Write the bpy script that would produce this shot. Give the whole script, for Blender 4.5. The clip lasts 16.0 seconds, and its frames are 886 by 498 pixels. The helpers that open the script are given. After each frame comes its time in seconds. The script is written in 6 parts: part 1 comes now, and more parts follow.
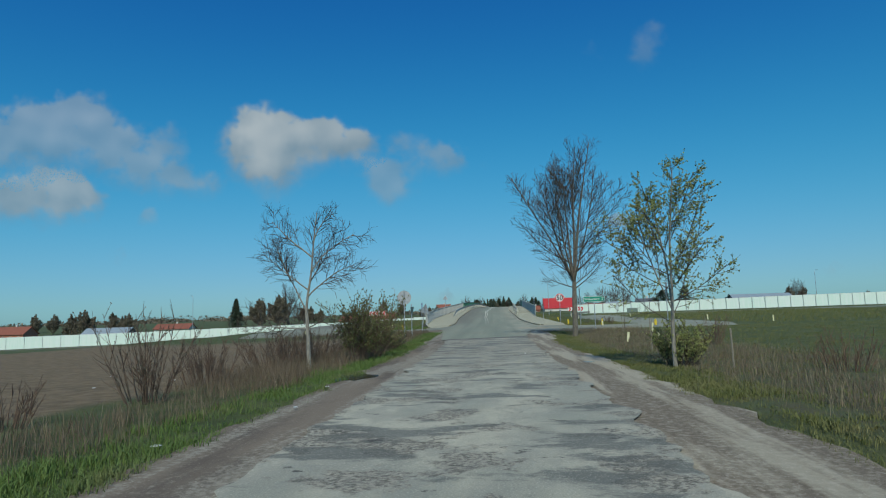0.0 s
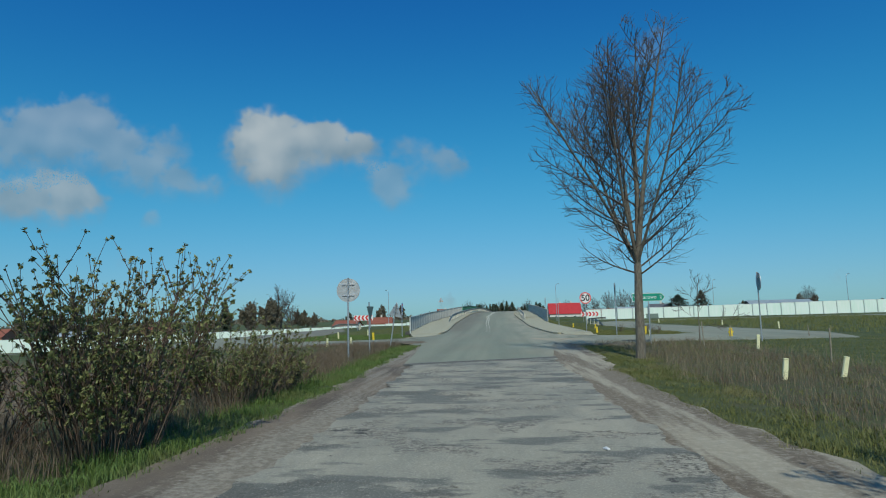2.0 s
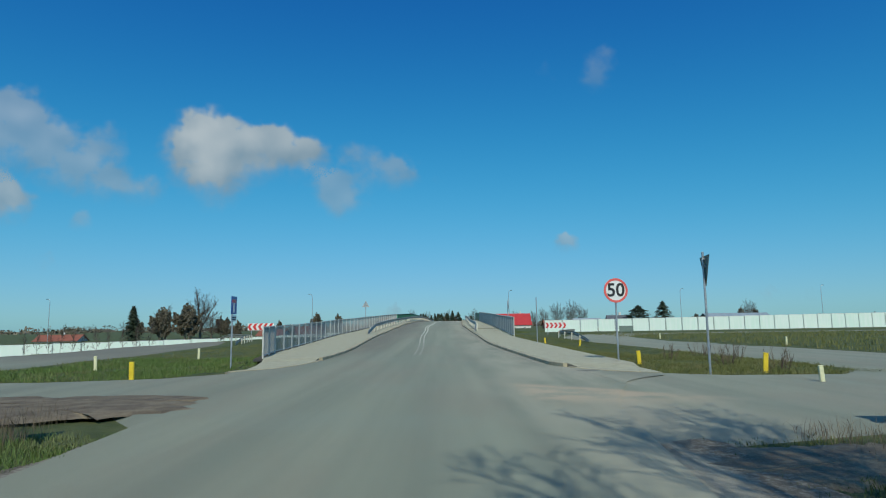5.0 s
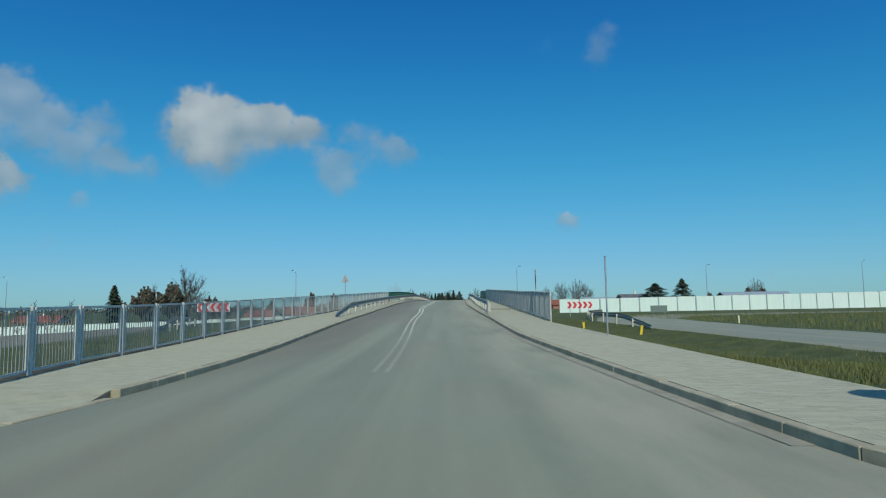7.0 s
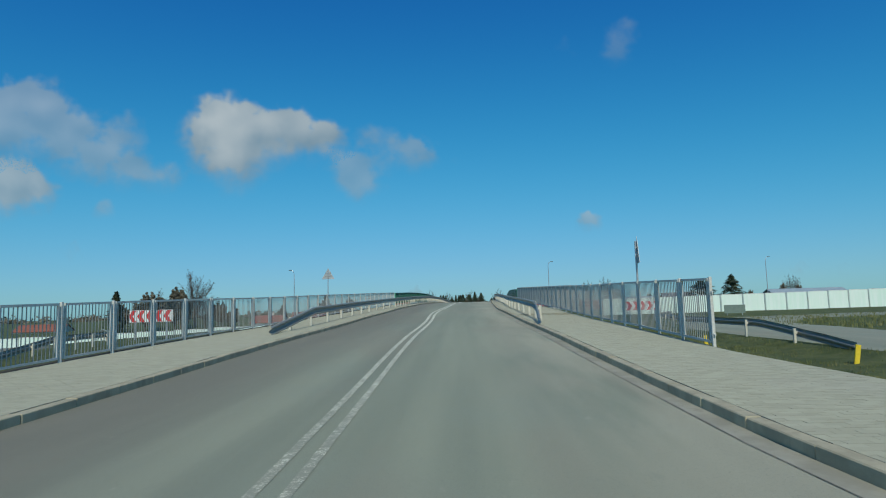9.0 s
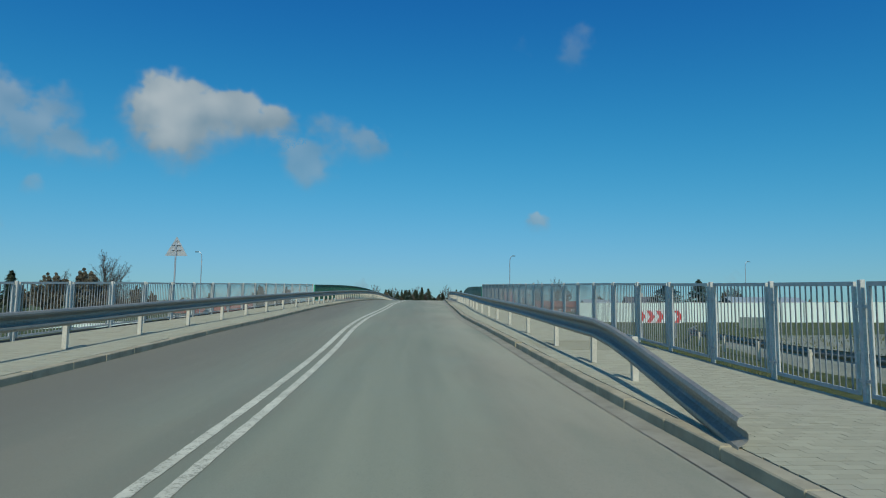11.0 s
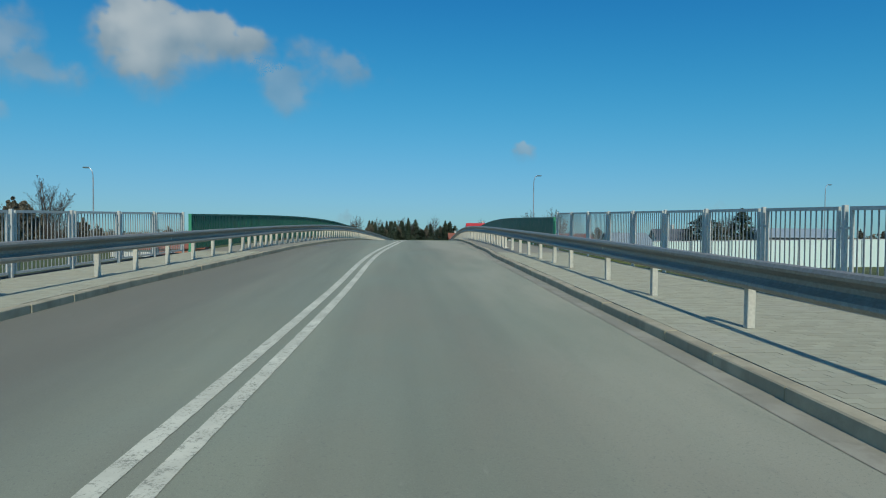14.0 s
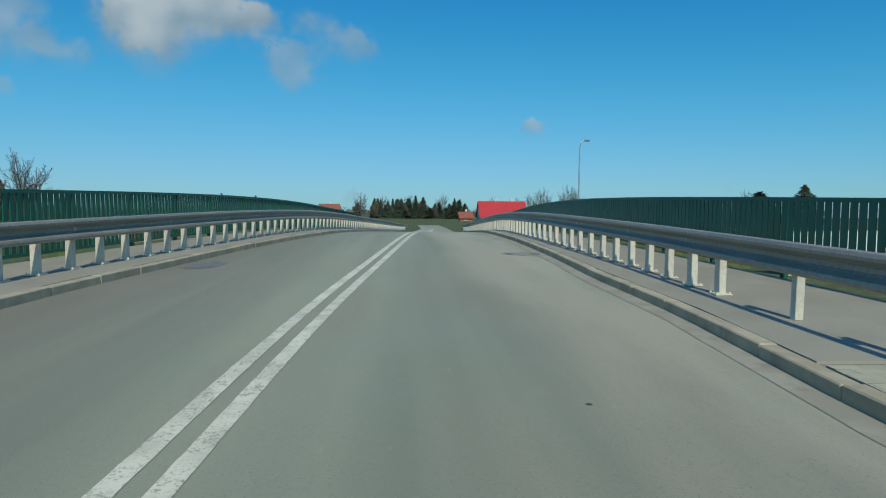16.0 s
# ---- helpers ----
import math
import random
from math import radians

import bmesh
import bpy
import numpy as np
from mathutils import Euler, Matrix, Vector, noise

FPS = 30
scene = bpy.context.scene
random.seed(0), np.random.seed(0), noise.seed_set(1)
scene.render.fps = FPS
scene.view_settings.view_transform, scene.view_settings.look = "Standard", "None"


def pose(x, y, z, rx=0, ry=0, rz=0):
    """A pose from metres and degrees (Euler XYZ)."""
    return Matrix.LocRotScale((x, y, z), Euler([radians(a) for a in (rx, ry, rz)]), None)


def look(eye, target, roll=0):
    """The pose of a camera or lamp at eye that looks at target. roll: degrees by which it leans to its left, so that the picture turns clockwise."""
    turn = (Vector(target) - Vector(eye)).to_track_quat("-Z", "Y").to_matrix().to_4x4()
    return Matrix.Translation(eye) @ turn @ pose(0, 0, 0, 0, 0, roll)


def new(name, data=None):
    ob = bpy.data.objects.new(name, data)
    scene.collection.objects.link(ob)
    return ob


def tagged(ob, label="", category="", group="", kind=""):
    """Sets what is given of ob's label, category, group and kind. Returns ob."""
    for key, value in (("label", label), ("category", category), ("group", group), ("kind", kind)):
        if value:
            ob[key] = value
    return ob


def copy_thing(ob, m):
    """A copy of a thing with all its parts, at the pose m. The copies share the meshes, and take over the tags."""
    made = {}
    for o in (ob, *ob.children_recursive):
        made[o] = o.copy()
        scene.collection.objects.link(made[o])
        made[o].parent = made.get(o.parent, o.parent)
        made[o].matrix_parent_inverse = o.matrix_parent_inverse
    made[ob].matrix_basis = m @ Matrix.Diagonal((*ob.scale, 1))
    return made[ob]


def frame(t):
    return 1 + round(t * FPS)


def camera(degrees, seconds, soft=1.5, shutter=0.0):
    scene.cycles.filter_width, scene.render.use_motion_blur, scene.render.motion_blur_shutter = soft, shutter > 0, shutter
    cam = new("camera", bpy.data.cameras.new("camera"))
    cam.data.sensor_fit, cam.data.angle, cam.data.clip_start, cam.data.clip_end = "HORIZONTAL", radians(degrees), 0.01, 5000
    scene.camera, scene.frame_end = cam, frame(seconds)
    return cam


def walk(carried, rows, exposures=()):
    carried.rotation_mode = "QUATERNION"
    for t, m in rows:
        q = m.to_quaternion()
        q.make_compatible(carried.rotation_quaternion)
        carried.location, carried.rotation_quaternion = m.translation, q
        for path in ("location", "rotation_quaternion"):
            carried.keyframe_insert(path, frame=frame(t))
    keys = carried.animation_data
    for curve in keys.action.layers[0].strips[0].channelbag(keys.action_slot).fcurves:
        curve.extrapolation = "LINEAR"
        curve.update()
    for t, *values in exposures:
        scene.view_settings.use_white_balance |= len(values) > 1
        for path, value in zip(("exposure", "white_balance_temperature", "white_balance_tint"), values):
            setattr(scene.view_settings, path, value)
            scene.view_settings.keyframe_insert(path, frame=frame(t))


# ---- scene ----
cam = camera(72.9, 16.0, soft=1.1, shutter=0.0)
PATH = [
    (0.0, (1.042, 0.03, 1.575), (0.881, 2.012, 1.783), -1.8),
    (0.5, (1.025, 3.491, 1.547), (0.855, 5.473, 1.759), -1.9),
    (1.0, (0.999, 6.907, 1.53), (0.822, 8.885, 1.768), -1.7),
    (1.5, (0.995, 10.369, 1.514), (0.818, 12.351, 1.711), -1.8),
    (2.0, (0.981, 13.887, 1.452), (0.811, 15.867, 1.677), -1.4),
    (2.5, (1.058, 17.443, 1.414), (0.891, 19.418, 1.682), -2.5),
    (3.0, (1.032, 21.16, 1.394), (0.976, 23.154, 1.531), -0.7),
    (3.2, (1.068, 22.623, 1.387), (0.995, 24.603, 1.657), -1.0),
    (5.3, (1.383, 38.209, 1.417), (1.394, 40.194, 1.664), -0.7),
    (5.5, (1.394, 39.669, 1.426), (1.404, 41.655, 1.659), -0.7),
    (6.0, (1.418, 43.276, 1.401), (1.43, 45.263, 1.621), -0.9),
    (6.5, (1.452, 46.943, 1.397), (1.46, 48.934, 1.588), -1.0),
    (7.0, (1.469, 50.562, 1.408), (1.472, 52.553, 1.598), -0.8),
    (7.5, (1.51, 54.224, 1.404), (1.498, 56.213, 1.61), -0.6),
    (8.0, (1.496, 58.052, 1.413), (1.475, 60.038, 1.651), -0.8),
    (8.5, (1.507, 61.946, 1.469), (1.477, 63.933, 1.695), -0.9),
    (9.0, (1.519, 65.887, 1.525), (1.455, 67.876, 1.724), -1.6),
    (9.2, (1.533, 67.475, 1.543), (1.484, 69.46, 1.786), -1.5),
    (11.3, (1.518, 84.257, 2.037), (1.666, 86.244, 2.211), 0.7),
    (11.5, (1.506, 85.846, 2.058), (1.675, 87.832, 2.223), 0.7),
    (12.0, (1.445, 89.801, 2.135), (1.577, 91.795, 2.224), -0.1),
    (12.5, (1.311, 93.858, 2.28), (1.442, 95.851, 2.368), 0.1),
    (13.0, (1.09, 97.869, 2.47), (1.219, 99.865, 2.497), 0.2),
    (13.5, (1.039, 101.76, 2.528), (1.19, 103.754, 2.515), 0.2),
    (14.0, (1.08, 105.549, 2.651), (1.241, 107.542, 2.603), 0.4),
    (14.5, (1.198, 109.418, 2.794), (1.24, 111.404, 2.566), 0.1),
    (15.0, (1.364, 113.298, 2.924), (1.444, 115.287, 2.722), 0.1),
    (15.5, (1.382, 117.083, 3.009), (1.489, 119.072, 2.822), 0.2),
    (16.0, (1.457, 120.981, 3.116), (1.594, 122.972, 2.993), 0.5),
]
EXPO = 0.0
walk(cam, [(t, look(eye, target, roll)) for t, eye, target, roll in PATH],
     exposures=[(0.0, EXPO - 0.16), (2.2, EXPO - 0.1), (5.5, EXPO - 0.04), (9.0, EXPO - 0.08), (12.0, EXPO - 0.14), (13.5, EXPO - 0.14), (15.0, EXPO + 0.05), (16.0, EXPO + 0.03)])

# ---- world and sun ----
SUN_EL, SUN_AZ = radians(43), math.atan2(0.07, -0.998)
SKY_DEPTH = ((2.08, 2.5, 7.2), (4.85, 2.0, 8.07), (1.62, 1.0, 0.962))  # gain, depth and haze limit of red, green and blue in the clear spring sky
world = bpy.data.worlds.new("world")
scene.world = world
world.use_nodes = True
wn = world.node_tree.nodes
sky = wn.new("ShaderNodeTexSky")
sky.sky_type = "NISHITA"
sky.sun_disc = False
sky.sun_elevation, sky.sun_rotation = SUN_EL, SUN_AZ
sky.altitude, sky.air_density, sky.dust_density, sky.ozone_density = 0.0, 1.0, 0.8, 3.0
parts = wn.new("ShaderNodeSeparateColor")
world.node_tree.links.new(sky.outputs[0], parts.inputs[0])
joined = wn.new("ShaderNodeCombineColor")


def world_math(op, a, b):
    n = wn.new("ShaderNodeMath")
    n.operation = op
    for socket, value in zip(n.inputs, (a, b)):
        if isinstance(value, bpy.types.NodeSocket):
            world.node_tree.links.new(value, socket)
        else:
            socket.default_value = value
    return n.outputs[0]


# pale haze that thins out a few degrees over the horizon
height = wn.new("ShaderNodeSeparateXYZ")
world.node_tree.links.new(wn.new("ShaderNodeTexCoord").outputs["Generated"], height.inputs[0])
haze = world_math("POWER", 2.718, world_math("MULTIPLY", world_math("MAXIMUM", height.outputs[2], 0.0), -22.0))
for i, (gain, power, limit) in enumerate(SKY_DEPTH):
    u = world_math("POWER", world_math("MULTIPLY", parts.outputs[i], 0.105), power)
    top = world_math("MULTIPLY", u, gain / 0.1)
    clear = world_math("DIVIDE", top, world_math("ADD", world_math("MULTIPLY", u, limit), 1.0))
    over = world_math("MAXIMUM", world_math("SUBTRACT", world_math("MULTIPLY", parts.outputs[i], 0.105), (0.62, 0.72, 0.95)[i]), 0.0)
    glare = world_math("ADD", world_math("MULTIPLY", over, (11.0, 8.5, 5.0)[i]), (0.02, 0.015, 0.0)[i])
    hazy = world_math("MULTIPLY", haze, (1.2, 1.3, 1.0)[i])
    world.node_tree.links.new(world_math("ADD", world_math("ADD", clear, glare), hazy), joined.inputs[i])
world.node_tree.links.new(joined.outputs[0], wn["Background"].inputs[0])
wn["Background"].inputs[1].default_value = 0.1
sun = new("sun", bpy.data.lights.new("sun", "SUN"))
sun.data.energy, sun.data.angle, sun.data.color = 2.95, radians(0.55), (0.97, 0.97, 0.84)
sun.matrix_world = look((0, 0, 50), (-math.sin(SUN_AZ) * math.cos(SUN_EL), -math.cos(SUN_AZ) * math.cos(SUN_EL), 50 - math.sin(SUN_EL)))


# ---- materials ----
class Nodes:
    """Short names for the few nodes that the materials use."""

    def __init__(self, name):
        self.mat = bpy.data.materials.new(name)
        self.mat.use_nodes = True
        self.tree = self.mat.node_tree
        self.bsdf = self.tree.nodes["Principled BSDF"]
        self.pos = self.tree.nodes.new("ShaderNodeNewGeometry").outputs["Position"]

    def node(self, kind, **sockets):
        n = self.tree.nodes.new(kind)
        for key, value in sockets.items():
            self.put(n.inputs[key.replace("_", " ")], value)
        return n

    def put(self, socket, value):
        if isinstance(value, bpy.types.NodeSocket):
            self.tree.links.new(value, socket)
        else:
            socket.default_value = value

    def stretch(self, x, y, z):
        n = self.node("ShaderNodeVectorMath")
        n.operation = "MULTIPLY"
        self.put(n.inputs[0], self.pos)
        self.put(n.inputs[1], (x, y, z))
        return n.outputs[0]

    def noise(self, scale, detail=5.0, rough=0.55, vector=None):
        return self.node("ShaderNodeTexNoise", Vector=vector or self.pos, Scale=scale, Detail=detail, Roughness=rough).outputs["Fac"]

    def ramp(self, fac, low, high, a=0.0, b=1.0):
        n = self.node("ShaderNodeMapRange")
        n.interpolation_type = "SMOOTHSTEP"
        for i, v in enumerate((fac, low, high, a, b)):
            self.put(n.inputs[i], v)
        return n.outputs[0]

    def math(self, op, a, b=0.0):
        n = self.node("ShaderNodeMath")
        n.operation = op
        self.put(n.inputs[0], a)
        self.put(n.inputs[1], b)
        return n.outputs[0]

    def mix(self, fac, a, b):
        n = self.node("ShaderNodeMix")
        n.data_type = "RGBA"
        self.put(n.inputs[0], fac)
        for i, v in ((6, a), (7, b)):
            self.put(n.inputs[i], v if isinstance(v, bpy.types.NodeSocket) else (*v, 1.0))
        return n.outputs[2]

    def bump(self, height, strength=0.5, distance=0.01):
        n = self.node("ShaderNodeBump", Height=height, Strength=strength, Distance=distance)
        self.put(self.bsdf.inputs["Normal"], n.outputs[0])

    def done(self, color, rough=0.8, metal=0.0, gain=1.2, dusty=0.0):
        if isinstance(color, bpy.types.NodeSocket) and gain != 1.0:
            color = self.node("ShaderNodeHueSaturation", Color=color, Value=gain).outputs[0]
        self.put(self.bsdf.inputs["Base Color"], color if isinstance(color, bpy.types.NodeSocket) else (*color, 1.0))
        self.put(self.bsdf.inputs["Roughness"], rough)
        self.put(self.bsdf.inputs["Metallic"], metal)
        if dusty and "Diffuse Roughness" in self.bsdf.inputs:
            self.put(self.bsdf.inputs["Diffuse Roughness"], dusty)
        return self.mat

    def random(self):
        return self.node("ShaderNodeObjectInfo").outputs["Random"]

    def island(self):
        return self.tree.nodes.new("ShaderNodeNewGeometry").outputs["Random Per Island"]


def simple(name, a, b, scale=6.0, rough=0.7, metal=0.0, bump=0.3, depth=0.004, fine=60.0):
    """Two tones mixed by broad and fine noise, with a fine relief."""
    m = Nodes(name)
    broad, grain = m.noise(scale), m.noise(fine, 3.0)
    f = m.math("ADD", m.math("MULTIPLY", broad, 0.65), m.math("MULTIPLY", grain, 0.35))
    m.bump(grain, bump, depth)
    return m.done(m.mix(m.ramp(f, 0.32, 0.68), a, b), m.ramp(broad, 0.3, 0.7, rough - 0.08, min(1.0, rough + 0.08)), metal, 1.2 if max(b) < 0.5 else 1.0)


def asphalt_new():
    m = Nodes("asphalt_fresh")
    speck, coarse, broad = m.noise(170, 2.0), m.noise(60, 3.0, 0.7), m.noise(0.35)
    lanes = m.noise(1.0, 3.0, vector=m.stretch(1.1, 0.035, 1.0))
    fleck = m.noise(1.0, 5.0, 0.7, m.stretch(7.0, 3.0, 1.0))
    dust = m.noise(0.8, 6.0, vector=m.stretch(1.0, 0.22, 1.0))
    s = m.node("ShaderNodeSeparateXYZ", Vector=m.pos)
    x, y = s.outputs[0], s.outputs[1]
    crumbs = m.noise(0.9, 6.0, 0.65)
    rim = m.math("ADD", m.math("ADD", y, m.math("MULTIPLY", x, 0.8)), m.math("MULTIPLY", crumbs, 1.2))
    corner = m.math("MULTIPLY", m.math("MULTIPLY", m.ramp(x, 2.6, 3.4), m.ramp(y, 45.6, 47.4)), m.ramp(rim, 53.0, 52.4))
    sand = m.math("MULTIPLY", m.math("MULTIPLY", corner, m.ramp(x, 7.5, 5.0)), m.ramp(crumbs, 0.34, 0.62))
    edge = m.math("MULTIPLY", m.math("MULTIPLY", m.ramp(x, 1.2, 3.8), m.ramp(x, 7.0, 5.2, 0.25, 1.0)), m.ramp(dust, 0.30, 0.62))
    c = m.mix(m.ramp(lanes, 0.28, 0.72), (0.118, 0.130, 0.099), (0.168, 0.178, 0.133))
    c = m.mix(m.math("MULTIPLY", m.ramp(broad, 0.45, 0.7), 0.4), c, (0.142, 0.162, 0.131))
    c = m.mix(m.math("MULTIPLY", m.ramp(m.math("ADD", x, m.math("MULTIPLY", lanes, 1.5)), 0.9, -2.2), m.ramp(y, 58.0, 70.0, 0.2, 0.85)), c, (0.107, 0.099, 0.076))
    c = m.mix(m.math("MULTIPLY", m.ramp(m.noise(1.0, 4.0, 0.6, m.stretch(0.5, 0.12, 1.0)), 0.46, 0.66), 0.5), c, (0.145, 0.134, 0.102))
    c = m.mix(m.math("MULTIPLY", edge, 0.5), c, (0.285, 0.26, 0.198))
    c = m.mix(m.math("MULTIPLY", sand, 0.85), c, (0.30, 0.235, 0.165))
    c = m.mix(m.math("MULTIPLY", m.ramp(fleck, 0.6, 0.72), 0.25), c, (0.115, 0.122, 0.105))
    c = m.mix(m.math("MULTIPLY", m.ramp(fleck, 0.36, 0.28), 0.2), c, (0.27, 0.265, 0.225))
    c = m.mix(m.math("MULTIPLY", m.ramp(speck, 0.55, 0.75), 0.3), c, (0.30, 0.295, 0.26))
    c = m.mix(m.math("MULTIPLY", m.ramp(coarse, 0.44, 0.3), 0.55), c, (0.085, 0.09, 0.08))
    m.bump(m.math("ADD", speck, coarse), 0.4, 0.005)
    return m.done(c, 0.82, dusty=1.0)


def asphalt_old():
    m = Nodes("asphalt_worn")
    broad = m.noise(1.0, 4.0, 0.6, m.stretch(0.55, 0.3, 1.0))
    eroded = m.noise(1.0, 9.0, 0.62, m.stretch(0.95, 1.0, 1.0))
    mend = m.noise(1.0, 7.0, 0.6, m.stretch(0.75, 1.7, 3.0))
    y = m.node("ShaderNodeSeparateXYZ", Vector=m.pos).outputs[1]
    mend = m.math("ADD", mend, m.ramp(y, 14.0, 30.0, 0.0, 0.035))
    holes = m.noise(1.0, 6.0, 0.6, m.stretch(1.9, 3.0, 5.0))
    grain, grit = m.noise(55, 4.0, 0.7), m.noise(19, 5.0, 0.75)
    pale = m.mix(m.ramp(broad, 0.38, 0.62), (0.31, 0.297, 0.238), (0.205, 0.208, 0.172))
    pale = m.mix(m.math("MULTIPLY", m.ramp(grit, 0.5, 0.7), 0.35), pale, (0.22, 0.225, 0.195))
    pale = m.mix(m.math("MULTIPLY", m.ramp(m.noise(1.0, 6.0, 0.7, m.stretch(2.2, 1.2, 1.0)), 0.42, 0.60), 0.55), pale, (0.175, 0.178, 0.155))
    pale = m.mix(m.ramp(y, 10.0, 24.0, 0.0, 0.62), pale, m.mix(m.ramp(m.noise(1.0, 6.0, 0.65, m.stretch(1.2, 0.5, 1.0)), 0.4, 0.62), (0.215, 0.20, 0.158), (0.145, 0.138, 0.115)))
    rubble = m.mix(m.ramp(grit, 0.40, 0.60), (0.085, 0.08, 0.066), (0.30, 0.285, 0.235))
    rubble = m.mix(m.math("MULTIPLY", m.ramp(broad, 0.4, 0.6), 0.35), rubble, (0.15, 0.15, 0.135))
    worn = m.ramp(eroded, 0.52, 0.56)
    c = m.mix(worn, pale, rubble)
    c = m.mix(m.math("MULTIPLY", m.ramp(mend, 0.52, 0.60), 0.85), c, (0.08, 0.084, 0.076))
    c = m.mix(m.ramp(holes, 0.655, 0.675), c, (0.05, 0.049, 0.044))
    c = m.mix(m.math("MULTIPLY", m.ramp(grain, 0.52, 0.70), 0.5), c, (0.46, 0.45, 0.38))
    c = m.mix(m.math("MULTIPLY", m.ramp(grain, 0.46, 0.32), 0.45), c, (0.10, 0.10, 0.09))
    h = m.math("ADD", m.math("MULTIPLY", worn, -0.5), m.math("MULTIPLY", m.math("MULTIPLY", grit, 1.4), m.math("ADD", worn, 0.15)))
    m.bump(m.math("ADD", h, m.math("MULTIPLY", grain, 0.25)), 0.9, 0.02)
    return m.done(c, 0.88, gain=1.06, dusty=1.0)


def dirt():
    m = Nodes("gravelly_dirt")
    broad = m.noise(1.0, 5.0, 0.6, m.stretch(0.9, 0.3, 1.0))
    tracks = m.noise(1.0, 4.0, 0.55, m.stretch(1.7, 0.09, 1.0))
    grit, stones = m.noise(45, 4.0, 0.7), m.noise(13, 4.0, 0.75)
    c = m.mix(m.ramp(broad, 0.36, 0.62), (0.06, 0.047, 0.036), (0.118, 0.095, 0.072))
    gravel = m.mix(m.ramp(stones, 0.40, 0.62), (0.125, 0.112, 0.09), (0.205, 0.19, 0.155))
    spread = m.math("ADD", m.math("MULTIPLY", tracks, 0.75), m.math("MULTIPLY", stones, 0.25))
    c = m.mix(m.math("MULTIPLY", m.ramp(spread, 0.47, 0.56), 0.85), c, gravel)
    x = m.node("ShaderNodeSeparateXYZ", Vector=m.pos).outputs[0]
    ruts = m.noise(1.0, 5.0, 0.6, m.stretch(1.5, 0.14, 1.0))
    sandy = m.mix(m.ramp(ruts, 0.44, 0.56), (0.095, 0.076, 0.054), (0.225, 0.205, 0.157))
    sandy = m.mix(m.math("MULTIPLY", m.ramp(stones, 0.45, 0.65), 0.4), sandy, (0.33, 0.305, 0.25))
    c = m.mix(m.math("MULTIPLY", m.ramp(x, 1.2, 2.4), 0.9), c, sandy)
    c = m.mix(m.math("MULTIPLY", m.ramp(grit, 0.58, 0.72), 0.5), c, (0.42, 0.39, 0.33))
    c = m.mix(m.math("MULTIPLY", m.ramp(stones, 0.40, 0.25), 0.35), c, (0.065, 0.052, 0.042))
    m.bump(m.math("ADD", grit, m.math("MULTIPLY", stones, 0.8)), 0.6, 0.014)
    return m.done(c, 0.95, dusty=1.0)


def line_paint():
    m = Nodes("road_paint")
    y = m.node("ShaderNodeSeparateXYZ", Vector=m.pos).outputs[1]
    chips, grain = m.noise(9.0, 6.0, 0.75), m.noise(48, 3.0, 0.7)
    wear = m.math("ADD", m.math("MULTIPLY", chips, 0.5), m.math("MULTIPLY", grain, 0.5))
    tone = m.mix(m.ramp(m.noise(2.0), 0.35, 0.65), (0.31, 0.305, 0.25), (0.41, 0.405, 0.335))
    old = m.math("ADD", m.ramp(y, 92.0, 74.0, 0.0, 0.06), m.ramp(y, 77.0, 66.0, 0.0, 0.09))
    c = m.mix(m.ramp(m.math("ADD", wear, old), 0.485, 0.63, 0.0, 0.95), tone, (0.15, 0.155, 0.125))
    m.bump(grain, 0.3, 0.003)
    return m.done(c, 0.75, dusty=1.0)


def ground_mat():
    m = Nodes("earth_and_turf")
    s = m.node("ShaderNodeSeparateXYZ", Vector=m.pos)
    x, y = s.outputs[0], s.outputs[1]
    wob = m.noise(0.12, 4.0)
    clods, fine, tuft = m.noise(3.0, 6.0, 0.7), m.noise(16, 5.0, 0.7), m.noise(1.2, 4.0)
    soil = m.mix(m.ramp(clods, 0.35, 0.65), (0.125, 0.086, 0.043), (0.205, 0.147, 0.078))
    soil = m.mix(m.math("MULTIPLY", m.ramp(fine, 0.6, 0.75), 0.5), soil, (0.22, 0.17, 0.12))
    turf = m.mix(m.ramp(tuft, 0.35, 0.65), (0.048, 0.066, 0.013), (0.088, 0.10, 0.027))
    turf = m.mix(m.math("MULTIPLY", m.ramp(clods, 0.54, 0.70), 0.5), turf, (0.12, 0.11, 0.05))
    turf = m.mix(m.math("MULTIPLY", m.ramp(fine, 0.45, 0.3), 0.4), turf, (0.04, 0.05, 0.018))
    dry = m.mix(m.ramp(clods, 0.4, 0.6), (0.10, 0.08, 0.04), (0.075, 0.088, 0.03))
    edge = m.math("ADD", x, m.math("MULTIPLY", wob, 6.0))
    left = m.math("MULTIPLY", m.ramp(edge, -2.4, -3.4), m.ramp(m.math("ADD", y, m.math("MULTIPLY", wob, 14.0)), 46.0, 41.0))
    weeds = m.math("MULTIPLY", m.ramp(m.math("ABSOLUTE", m.math("SUBTRACT", edge, 10.5)), 3.6, 2.0), m.ramp(y, 44.0, 38.0))
    c = m.mix(left, turf, soil)
    c = m.mix(m.math("MULTIPLY", weeds, 0.8), c, dry)
    far = m.ramp(m.math("ABSOLUTE", x), 60.0, 160.0)
    c = m.mix(m.math("MULTIPLY", far, 0.5), c, (0.065, 0.085, 0.03))
    m.bump(m.math("ADD", clods, m.math("MULTIPLY", fine, 0.6)), 1.0, 0.07)
    return m.done(c, 0.95)


